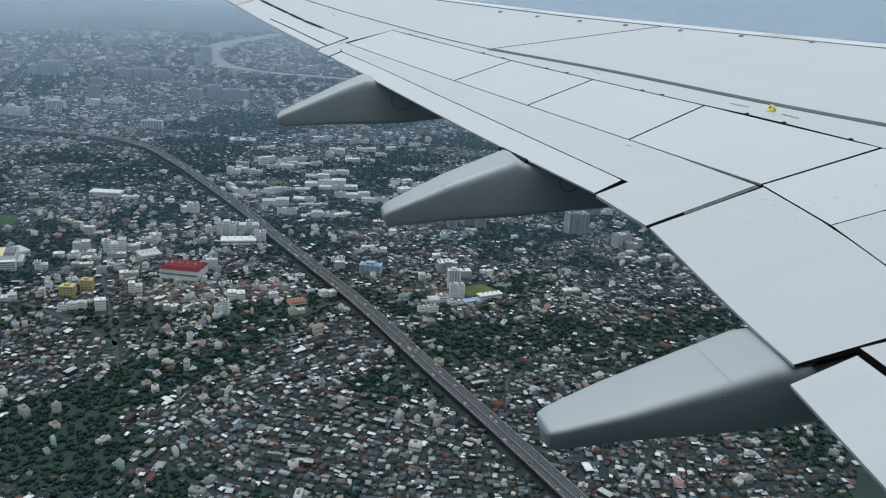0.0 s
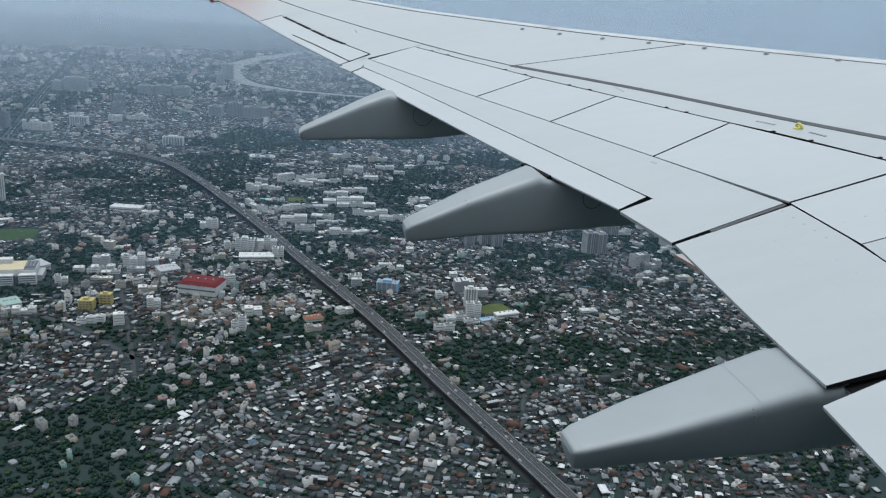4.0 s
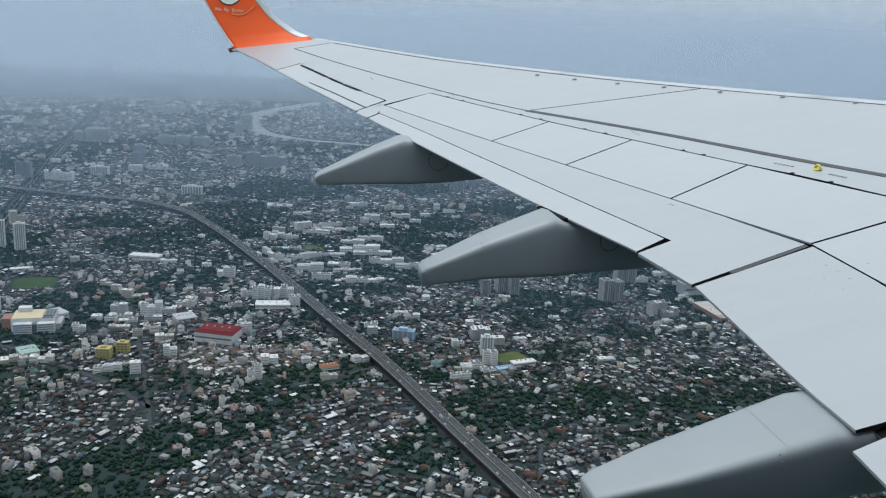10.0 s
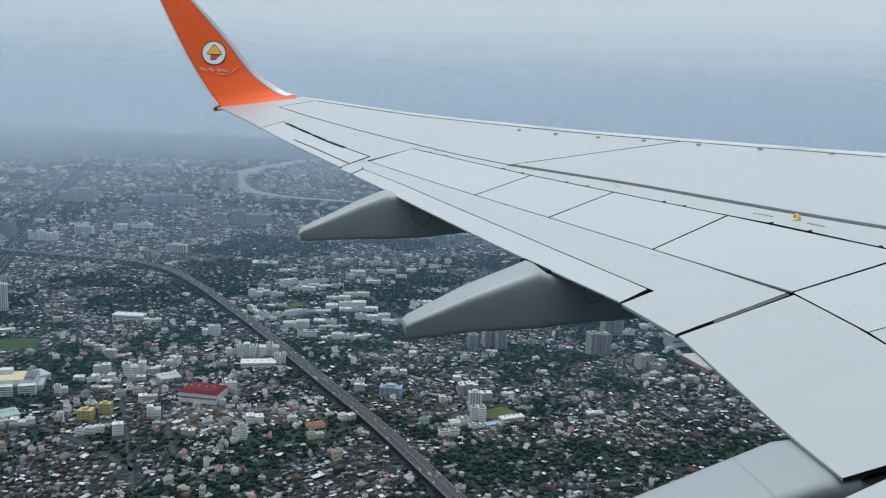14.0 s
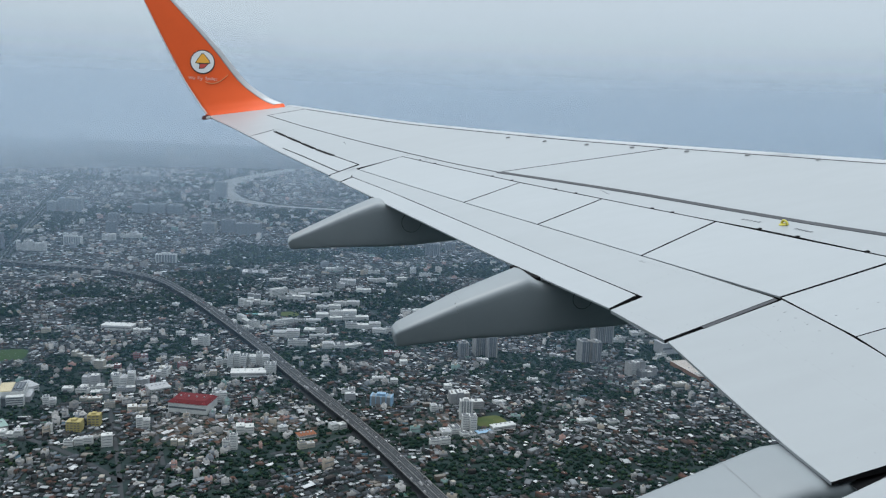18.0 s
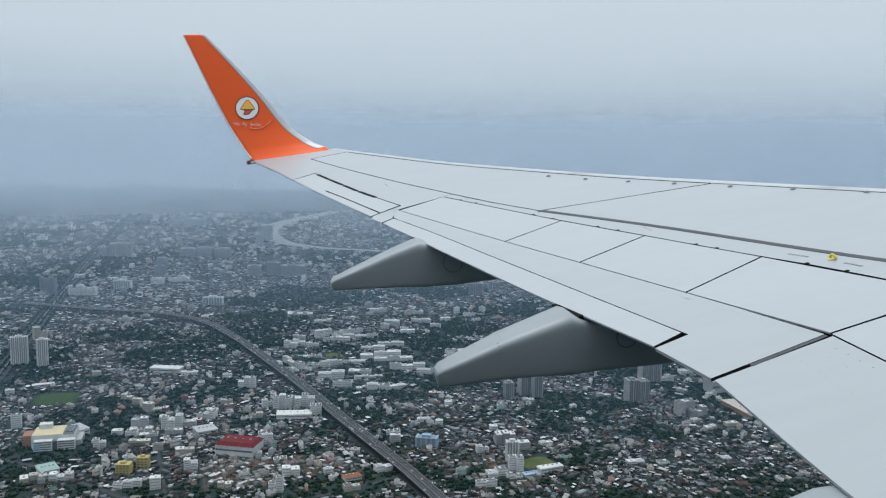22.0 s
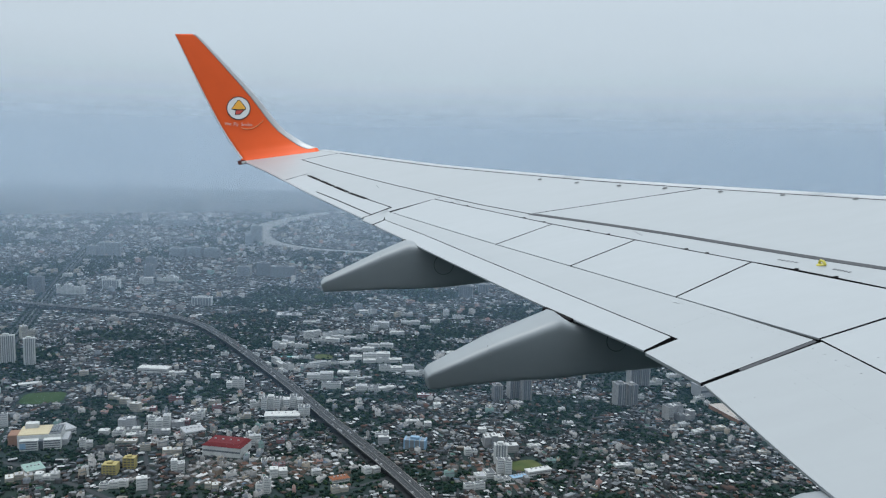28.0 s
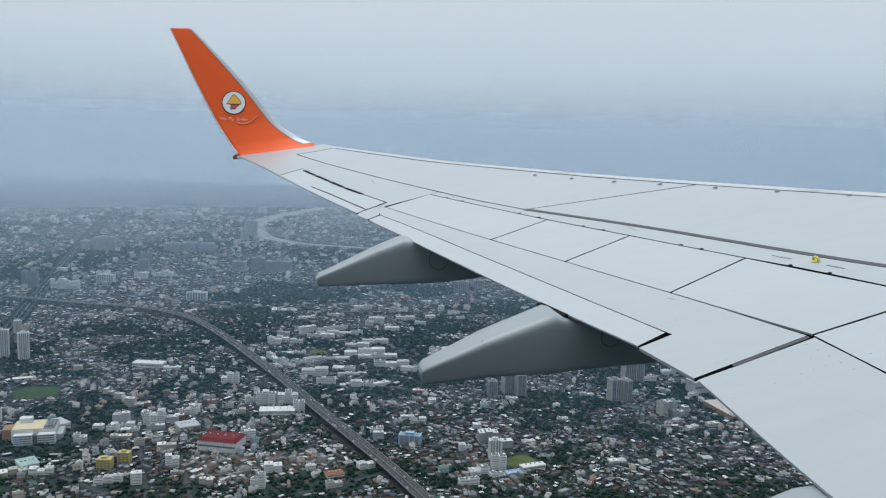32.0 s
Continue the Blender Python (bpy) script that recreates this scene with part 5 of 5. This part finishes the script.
# rows of street trees
for name, offsets, spread, size in (("canal_avenue", (-12.5, -3.4, 3.4, 12.5), 1.3, 2.0), ("campus_road", (-4.2, 4.2), 1.5, 2.2), ("garden_lane", (-3.5, 3.5), 1.5, 2.0), ("expressway", (-12.5, 11.5), 2.0, 2.0), ("avenue", (-4.5, 4.5), 1.4, 1.8)):
    path = paths[name][0]
    steps_ = np.diff(path, axis=0)
    side = np.stack([-steps_[:, 1], steps_[:, 0]], 1) / np.linalg.norm(steps_, axis=1)[:, None]
    for off in offsets:
        for _ in range(3):
            keep_ = rng.random(len(side)) < 0.8
            p = (path[:-1] + steps_ * rng.random((len(side), 1)) + side * (off + rng.normal(0, spread, (len(side), 1))))[keep_]
            trees_x.append(p[:, 0]), trees_y.append(p[:, 1]), trees_r.append(rng.uniform(0.6, 1.1, len(p)) * size)

# tree crowns: lumpy, uneven, several clumps to a tree
tx, ty, tr = np.concatenate(trees_x), np.concatenate(trees_y), np.concatenate(trees_r)
phi = (1 + 5 ** 0.5) / 2
ico = np.array([(-1, phi, 0), (1, phi, 0), (-1, -phi, 0), (1, -phi, 0), (0, -1, phi), (0, 1, phi), (0, -1, -phi), (0, 1, -phi), (phi, 0, -1), (phi, 0, 1), (-phi, 0, -1), (-phi, 0, 1)]) / math.hypot(1, phi)
ico_f = np.array([(0, 11, 5), (0, 5, 1), (0, 1, 7), (0, 7, 10), (0, 10, 11), (1, 5, 9), (5, 11, 4), (11, 10, 2), (10, 7, 6), (7, 1, 8), (3, 9, 4), (3, 4, 2), (3, 2, 6), (3, 6, 8), (3, 8, 9),
                  (4, 9, 5), (2, 4, 11), (6, 2, 10), (8, 6, 7), (9, 8, 1)])
clumps = []
for k in range(5):
    sel = np.hypot(tx, ty) < (1e5, 2000, 1250, 1150, 1000)[k]
    m = sel.sum()
    r = tr[sel] * rng.uniform(0.55, 1.15, m) * (np.where(np.hypot(tx[sel], ty[sel]) < 1250, 0.75, 1.0) if k == 0 else 0.52)
    ox, oy = (0, 0) if k == 0 else (tr[sel] * rng.uniform(-1.15, 1.15, m), tr[sel] * rng.uniform(-1.15, 1.15, m))
    cz = r * rng.uniform(0.35, 0.7, m) + 0.4
    jit = rng.uniform(0.78, 1.2, (m, 12, 1))
    v = ico[None] * jit * np.stack([r, r, r * 0.62], 1)[:, None] + np.stack([tx[sel] + ox, ty[sel] + oy, cz], 1)[:, None]
    clumps.append(v.reshape(-1, 3))
v = np.concatenate(clumps)
n = len(v) // 12
loops = (np.arange(n)[:, None, None] * 12 + ico_f[None]).ravel()
crown_mesh = fast_mesh("city_trees", v, np.full(n * 20, 3), loops, [M_LEAF], np.zeros(n * 20))
crown_mesh.polygons.foreach_set("use_smooth", np.ones(len(crown_mesh.polygons), bool))
crowns = new("city_trees", crown_mesh)
tagged(crowns, "dark green tree crowns between the houses", "trees", kind="stuff")

# houses near the middle of the view, one by one
M_WALL_ONE = palette("single_house_walls", [(0, (0.40, 0.39, 0.37)), (0.3, (0.28, 0.27, 0.25)), (0.55, (0.46, 0.45, 0.43)), (0.75, (0.38, 0.31, 0.25))], 0.85, "Random")
M_ROOF_ONE = palette("single_house_roofs", [(0, (0.22, 0.22, 0.225)), (0.2, (0.15, 0.14, 0.135)), (0.38, (0.36, 0.36, 0.365)), (0.52, (0.10, 0.072, 0.06)), (0.66, (0.58, 0.59, 0.6)), (0.78, (0.15, 0.085, 0.065)), (0.88, (0.72, 0.72, 0.72)),
                                               (0.95, (0.15, 0.2, 0.26))], 0.6, "Random")
for hx, hy, a, b, h, roof, rot in near_set:
    home = new("house")
    home.matrix_world = pose(hx, hy, 0, 0, 0, math.degrees(rot))
    tagged(home, "small city house with a pitched roof among trees", "house", "low houses of the city")
    bm = bmesh.new()
    box(bm, -a, a, -b, b, 0, h)
    part("wall", bm, M_WALL_ONE, home)
    bm = bmesh.new()
    p = [bm.verts.new(c) for c in ((-a * 1.07, -b * 1.07, h), (a * 1.07, -b * 1.07, h), (a * 1.07, b * 1.07, h), (-a * 1.07, b * 1.07, h), (-a * 1.07, 0, h + roof), (a * 1.07, 0, h + roof))]
    for q in ((0, 1, 5, 4), (2, 3, 4, 5), (1, 2, 5), (3, 0, 4), (3, 2, 1, 0)):
        bm.faces.new([p[i] for i in q])
    part("roof", bm, M_ROOF_ONE, home)


# ---------------------------------------------------------------- larger buildings
def tower(bx, by, bw, bd, bh, rot, name, label, category, floor_h, mat, ribs, group):
    """A dark glazed core, a pale slab for each storey, piers up the corners and faces, a plant room on the roof."""
    t = new(name)
    t.matrix_world = pose(bx, by, 0, 0, 0, rot)
    tagged(t, label, category, group)
    bm = bmesh.new()
    box(bm, -bw / 2 + 0.35, bw / 2 - 0.35, -bd / 2 + 0.35, bd / 2 - 0.35, 0, bh - 0.2)
    part("window_core", bm, M_GLASS, t, "dark window glass")
    n = max(2, int(round(bh / floor_h)))
    for k in range(n + 1):
        bm = bmesh.new()
        z = bh * k / n
        box(bm, -bw / 2, bw / 2, -bd / 2, bd / 2, max(0, z - floor_h * 0.27), z + floor_h * 0.27 if k < n else z + 0.5)
        part("storey_band", bm, mat, t)
    m = max(2, int(bw / ribs))
    for k in range(m + 1):
        bm = bmesh.new()
        x = -bw / 2 + bw * k / m
        box(bm, x - 0.45, x + 0.45, -bd / 2 - 0.15, bd / 2 + 0.15, 0, bh + 0.3)
        part("pier", bm, mat, t)
    bm = bmesh.new()
    box(bm, -bw * 0.2, bw * 0.16, -bd * 0.28, bd * 0.2, bh + 0.4, bh + 2.2)
    part("plant_room", bm, mat, t)
    return t


def slab(e, mat, label, group, name="apartment_block", category="building"):
    """A row of stepped sections under flat roofs with parapets, window rows on the long sides, a stair head on each section."""
    bx, by, bw, bd, bh, rot = e
    r = random.Random(int(bx * 7 + by * 13))
    t = new(name)
    t.matrix_world = pose(bx, by, 0, 0, 0, rot)
    tagged(t, label, category, group)
    n = max(1, int(round(bw / (17 if group == "white blocks of the campus" else 8))))
    x0 = -bw / 2
    for k in range(n):
        w = bw / n * r.uniform(0.93, 1.0)
        h, d, y = bh * r.choice([0.6, 0.72, 0.86, 1.0, 1.0]), bd * r.uniform(0.65, 1.1), r.uniform(-0.16, 0.16) * bd
        bm = bmesh.new()
        box(bm, x0, x0 + w, y - d / 2, y + d / 2, 0, h)
        section = part("section", bm, mat, t)
        bm = bmesh.new()
        box(bm, x0 + 0.5, x0 + w - 0.5, y - d / 2 + 0.5, y + d / 2 - 0.5, h + 0.004, h + 0.12)
        part("roof_deck", bm, r.choice([M_PALE, M_GREYROOF, M_DARKROOF]), section)
        bm = bmesh.new()
        u = x0 + w * r.uniform(0.2, 0.6)
        box(bm, u, u + w * 0.22, y - d * 0.2, y + d * 0.15, h + 0.12, h + 1.3)
        part("stair_head", bm, mat, section)
        for f in range(int(h / 2.2)):
            z = h * (f + 0.5) / max(1, int(h / 2.2))
            bm = bmesh.new()
            box(bm, x0 + 0.7, x0 + w - 0.7, y - d / 2 - 0.05, y + d / 2 + 0.05, z - 0.32, z + 0.32)
            part("window_band", bm, M_WINDOW, section)
        x0 += bw / n
    return t


def finned(e, fin_mat, core_mat, step, label, group, name="tower_block"):
    """A glazed tower with upright fins on all four sides, a crown wall and a plant room."""
    bx, by, bw, bd, bh, rot = e
    t = new(name)
    t.matrix_world = pose(bx, by, 0, 0, 0, rot)
    tagged(t, label, "building", group)
    bm = bmesh.new()
    box(bm, -bw / 2, bw / 2, -bd / 2, bd / 2, 0, bh)
    part("glazed_core", bm, core_mat, t, "dark grey glazed walls")
    n = max(2, int(bw / step))
    for k in range(n + 1):
        x, s = -bw / 2 + bw * k / n, (0.8 if k in (0, n) else 0.42 if k % 2 else 0.62)
        bm = bmesh.new()
        box(bm, x - s, x + s, -bd / 2 - 0.35, bd / 2 + 0.35, 0, bh + (0.8 if k % 2 else 0.4))
        part("fin", bm, fin_mat, t)
    n = max(2, int(bd / step))
    for k in range(1, n):
        y = -bd / 2 + bd * k / n
        bm = bmesh.new()
        box(bm, -bw / 2 - 0.9, bw / 2 + 0.9, y - 0.4, y + 0.4, 0, bh + 0.35)
        part("fin", bm, fin_mat, t)
    bm = bmesh.new()
    box(bm, -bw * 0.24, bw * 0.2, -bd * 0.28, bd * 0.2, bh + 0.02, bh + 2.6)
    part("plant_room", bm, fin_mat, t)
    return t


for e in SLABS_A + SLABS_B:
    slab(e, M_PALE, "long white low apartment block among trees", "white blocks of the campus")
for e in BLOCKS_WHITE:
    slab(e, M_PALE, "white city block with stepped flat roofs", "white city blocks")
for e in BLOCKS_GREY:
    slab(e, M_GREYROOF, "grey city block with flat roofs", "grey city blocks")
for e in BLOCKS_CREAM:
    slab(e, M_CREAM, "cream city block with flat roofs", "cream city blocks")
for e in BLOCKS_PINK:
    slab(e, M_ROSE, "rose-red city block with flat roofs", "rose-red city blocks")
for k, e in enumerate(TOWERS_A):
    if k in (3, 7, 8, 9):
        finned(e, M_PALE, M_WINDOW, 2.6, "white high-rise block with upright fins", "high-rise towers")
    else:
        finned(e, M_TOWER, M_GLASS, 2.4 if k < 7 else 3.4, "grey high-rise tower with pale upright fins", "high-rise towers")
for k, e in enumerate(TOWERS_B):
    if k == 10:
        finned(e, M_BLUEWALL, M_WINDOW, 5.0, "blue and white mid-rise city building", "mid-rise buildings", "city_building")
    elif k in (0, 2, 3, 4, 5, 6, 9, 14):
        slab(e, M_PALE, "white mid-rise city building with window rows", "mid-rise buildings", "city_building")
    elif k in (1, 15):
        finned(e, M_PALE, M_WINDOW, 4.4, "white block of flats with upright bays", "mid-rise buildings", "city_building")
    else:
        slab(e, M_TOWER, "pale mid-rise city building with window rows", "mid-rise buildings", "city_building")
for k, e in enumerate(TOWERS_C):
    if k in (0, 9, 10):
        slab(e, M_PALE, "white block far off in the haze", "distant towers", "hazy_block")
    else:
        finned(e, M_TOWER if k in (1, 2, 3, 6) else M_FARTOWER, M_WINDOW, 7.0, "blue-grey tower block far off in the haze", "distant towers", "hazy_tower")
for e in SLABS_W:
    slab(e, M_PALE, "long white low apartment block among trees", "white blocks of the campus")
for e in SLABS_X + SLABS_Y:
    slab(e, M_PALE, "white mid-rise city building with window rows", "mid-rise buildings", "city_building")
for e in SLABS_CREAM:
    slab(e, M_CREAM, "cream mid-rise city building with window rows", "mid-rise buildings", "city_building")
for e in SLABS_ROSE:
    slab(e, M_ROSE, "rose-red mid-rise city building with window rows", "mid-rise buildings", "city_building")
for e in FINS_PALE:
    finned(e, M_PALE, M_WINDOW, 2.4, "white high-rise block with upright fins", "high-rise towers")
for e in FINS_DARK:
    finned(e, M_FARTOWER, M_GLASS, 3.0, "dark grey high-rise tower in thin haze", "high-rise towers")
for e in YELLOW:
    tower(*e, "yellow_building", "yellow mid-rise building with dark window bands", "building", 2.4, M_OCHRE, 3.0, "yellow buildings")


def hall(e, name, label, wall_mat, roof_mat, ridge, inset=0.3):
    bx, by, bw, bd, bh, rot = e
    t = new(name)
    t.matrix_world = pose(bx, by, 0, 0, 0, rot)
    tagged(t, label, "building")
    bm = bmesh.new()
    box(bm, -bw / 2, bw / 2, -bd / 2, bd / 2, 0, bh)
    part("wall", bm, wall_mat, t)
    bm = bmesh.new()
    box(bm, -bw / 2 + 0.6, bw / 2 - 0.6, -bd / 2 - 0.06, bd / 2 + 0.06, bh * 0.45, bh * 0.62)
    part("window_band", bm, M_GLASS, t)
    bm = bmesh.new()
    o = 0.6
    low = [bm.verts.new(c) for c in ((-bw / 2 - o, -bd / 2 - o, bh + 0.1), (bw / 2 + o, -bd / 2 - o, bh + 0.1), (bw / 2 + o, bd / 2 + o, bh + 0.1), (-bw / 2 - o, bd / 2 + o, bh + 0.1))]
    i = min(bd, bw) * inset
    top = [bm.verts.new(c) for c in ((-bw / 2 + i, -bd / 2 + i, bh + ridge), (bw / 2 - i, -bd / 2 + i, bh + ridge), (bw / 2 - i, bd / 2 - i, bh + ridge), (-bw / 2 + i, bd / 2 - i, bh + ridge))]
    bm.faces.new(top), bm.faces.new(low)
    for k in range(4):
        bm.faces.new((low[k], low[(k + 1) % 4], top[(k + 1) % 4], top[k]))
    part("roof", bm, roof_mat, t)
    for k in range(4):
        x = -bw * 0.3 + bw * 0.2 * k
        bm = bmesh.new()
        box(bm, x - 0.7, x + 0.7, -0.7, 0.7, bh + ridge - 0.1, bh + ridge + 0.9)
        part("roof_vent", bm, M_GREYROOF, t)
    return t


hall(HALLS[0], "red_roofed_hall", "white hall with a wide red roof", M_PALE, M_REDROOF, 3.0, 0.12)
hall(HALLS[1], "large_grey_hall", "tall pale grey box-shaped hall", M_GREYROOF, M_GREYROOF, 0.8)
hall(HALLS[2], "shopping_hall", "long low hall with a flat beige roof", M_BROWN, M_BEIGE, 0.6)
mall = bpy.data.objects["shopping_hall"]
for k in range(9):
    bm = bmesh.new()
    box(bm, -14 + 3.2 * k, -13 + 3.2 * k, -32.5, -21, 6.2, 7.3)
    part("white_roof_rib", bm, M_PALE, mall, "white rib on the roof")
hall(HALLS[3], "brown_shop_building", "brown front building beside a beige-roofed hall", M_BROWN, M_GREYROOF, 0.5)
hall(HALLS[4], "white_warehouse", "low warehouse with a bright white roof", M_PALE, M_PALE, 1.6)
hall(HALLS[5], "hospital_annexe", "low white annexe beside a white block", M_PALE, M_PALE, 0.5)
for e in WAREHOUSES:
    hall(e, "white_warehouse", "low hall with a bright white roof", M_PALE, M_PALE, 1.0)
for e in GREY_SHEDS:
    hall(e, "grey_shed", "broad low shed with a grey sheet roof", M_PALE, M_GREYROOF, 0.8)
for e, mat, label in zip(COLOUR_SHEDS, (M_TEAL, M_BLUEWALL, M_RUST), ("hall with a pale teal sheet roof", "low hall with a blue sheet roof", "low hall with a rust-orange tiled roof")):
    hall(e, "coloured_roof_hall", label, M_PALE, mat, 0.8)

# the shopping centre: stepped blocks, cream roof with skylights, white banded fronts, a blue sign
mx, my, mw, md, mh, mrot = MALL
centre = new("shopping_centre")
centre.matrix_world = pose(mx, my, 0, 0, 0, mrot)
tagged(centre, "broad shopping centre with a cream roof and white banded fronts", "building")


def centre_block(name, x0, x1, y0, y1, z0, z1, mat, parent, label=""):
    bm = bmesh.new()
    box(bm, x0 / 2, x1 / 2, y0 / 2, y1 / 2, z0, z1)
    return part(name, bm, mat, parent, label)


body = centre_block("main_hall", -46, 34, -20, 38, 0, mh, M_PALE, centre)
centre_block("cream_roof", -45, 12, -19, 37, mh + 0.004, mh + 0.8, M_SAND, body, "cream roof deck")
centre_block("grey_roof", 12.1, 33, -19, 37, mh + 0.004, mh + 0.5, M_DARKROOF, body, "grey roof deck with skylights")
for k in range(3):
    centre_block("skylight", 14 + 6 * k, 18 + 6 * k, -8, 26, mh + 0.504, mh + 1.4, M_GLASS, body)
centre_block("plant_room", -38, -14, 20, 36, mh + 0.81, mh + 5.5, M_PALE, centre)
centre_block("brown_wing", -66, -46.1, -4, 30, 0, mh - 1.5, M_BROWN, centre, "brown brick side wing")
for x0, x1 in ((-40, -6), (4, 36)):
    front = centre_block("front_block", x0, x1, -35, -20.1, 0, mh - 3, M_PALE, centre)
    for k in range(4):
        centre_block("window_band", x0 + 1, x1 - 1, -35.16, -20.05, 1.2 + 2.3 * k, 2.3 + 2.3 * k, M_GLASS, front)
centre_block("sign_board", -39, -28, -35.6, -35.17, 2, 7.5, M_BLUEWALL, centre, "plain blue sign board")
centre_block("dark_entrance", -5.9, 3.9, -30, -20.1, 0, mh - 4.5, M_GLASS, centre, "dark glazed entrance")
centre_block("parking_deck", 34.1, 46, -14, 34, 0, 6, M_GREYROOF, centre, "grey parking deck")


# scattered mid-rise blocks, too many to count
def scatter_blocks(name, n, r0, r1, wide, tall, mats, label, sector=33, near_x=None, glass_bands=True):
    ang = np.radians(rng.uniform(-sector, sector, n))
    rad = np.sqrt(rng.uniform(r0 ** 2, r1 ** 2, n))
    x, y = rad * np.sin(ang), rad * np.cos(ang)
    if near_x is not None:
        x, y = near_x(n)
    ok = ~blocked(x, y, 6) & ~in_park(x, y)
    x, y = x[ok], y[ok]
    n = len(x)
    w, d = rng.uniform(*wide, n), rng.uniform(wide[0] * 0.7, wide[1] * 0.6, n)
    h = tall[0] + (tall[1] - tall[0]) * rng.random(n) ** 2.2
    rot = rng.uniform(0, math.pi, n)
    verts, loops, idx, total = [], [], [], 0
    quads = np.array([(4, 5, 6, 7), (0, 1, 5, 4), (1, 2, 6, 5), (2, 3, 7, 6), (3, 0, 4, 7)])
    for k in range(n):
        c, s = math.cos(rot[k]), math.sin(rot[k])
        floors = max(1, int(h[k] / 3.2)) if glass_bands else 0
        pieces = [(w[k] / 2, d[k] / 2, 0, h[k], 0), (w[k] * 0.15, d[k] * 0.2, h[k], h[k] + 1.6, 0)]
        for f in range(min(floors, 12)):
            z = h[k] * (f + 0.38) / floors
            pieces.append((w[k] / 2 - 0.3, d[k] / 2 + 0.08, z, z + 1.1, 1))
        for a, b, z0, z1, m in pieces:
            for z in (z0, z1):
                for p, q in ((-a, -b), (a, -b), (a, b), (-a, b)):
                    verts.append((x[k] + p * c - q * s, y[k] + p * s + q * c, z))
            loops.append((quads + total).ravel())
            idx += [m] * 5
            total += 8
    ob = new(name, fast_mesh(name, verts, np.full(len(idx), 4), np.concatenate(loops), mats, idx))
    return tagged(ob, label, "buildings", kind="stuff")


scatter_blocks("near_blocks", 680, 440, 1500, (4, 10), (2.6, 7), [M_BLOCK, M_GLASS], "white and cream mid-rise blocks between the houses")
scatter_blocks("downtown_blocks", 300, 700, 1100, (3.5, 9.5), (3, 9), [M_BLOCK, M_GLASS], "white, cream and pink shop buildings packed along the streets",
               near_x=lambda n: (rng.normal(-230, 150, n), rng.normal(850, 110, n)))
scatter_blocks("far_blocks", 1700, 1500, 3300, (7, 17), (3.5, 11), [M_BLOCK, M_GLASS], "pale mid-rise blocks in thin haze")
scatter_blocks("hazy_blocks", 900, 3000, 4950, (12, 28), (5, 15), [M_BLOCK, M_GLASS], "pale blocks fading into haze", glass_bands=False)
scatter_blocks("skyline_towers", 250, 3300, 4950, (12, 28), (10, 92), [M_FARTOWER, M_GLASS], "grey high-rise skyline fading into haze", glass_bands=False,
               near_x=lambda n: (rng.normal(-1650, 520, n), rng.uniform(3100, 4500, n)))

# traffic on the expressway
verts, loops, idx = [], [], []
quads = np.array([(4, 5, 6, 7), (0, 1, 5, 4), (1, 2, 6, 5), (2, 3, 7, 6), (3, 0, 4, 7)])
path = paths["expressway"][0]
for k in range(120):
    i = int(rng.integers(1, len(path) - 2))
    d = path[i + 1] - path[i]
    d = d / np.linalg.norm(d)
    q = path[i] + d * rng.uniform(0, 12) + np.array([-d[1], d[0]]) * rng.choice([-5.2, -2.3, 2.3, 5.2])
    long_, high = (1.3, 0.9) if rng.random() < 0.85 else (2.8, 1.7)
    for z in (7.05, 7.05 + high):
        for p, r in ((-long_, -0.6), (long_, -0.6), (long_, 0.6), (-long_, 0.6)):
            verts.append((q[0] + d[0] * p - d[1] * r, q[1] + d[1] * p + d[0] * r, z))
    loops.append((quads + 8 * k).ravel())
    idx += [0] * 5
tagged(new("traffic", fast_mesh("traffic", verts, np.full(len(idx), 4), np.concatenate(loops), [M_CAR], idx)), "cars and trucks on the expressway", "vehicles", kind="stuff")

# see-through shells round the city, coloured to stand in for distance haze
for radius, strength, red, green, blue in HAZE_SHELLS:
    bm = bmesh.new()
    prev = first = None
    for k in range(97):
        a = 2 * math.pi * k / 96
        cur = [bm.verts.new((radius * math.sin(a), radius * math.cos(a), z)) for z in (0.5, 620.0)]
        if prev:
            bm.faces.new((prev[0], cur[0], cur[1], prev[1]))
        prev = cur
    bank = mesh_ob("haze_shell", bm, haze_material("haze_tint", strength, (red, green, blue)), True)
    tagged(bank, "see-through shell painted pale blue-grey as haze over the far city", "haze", kind="structure")
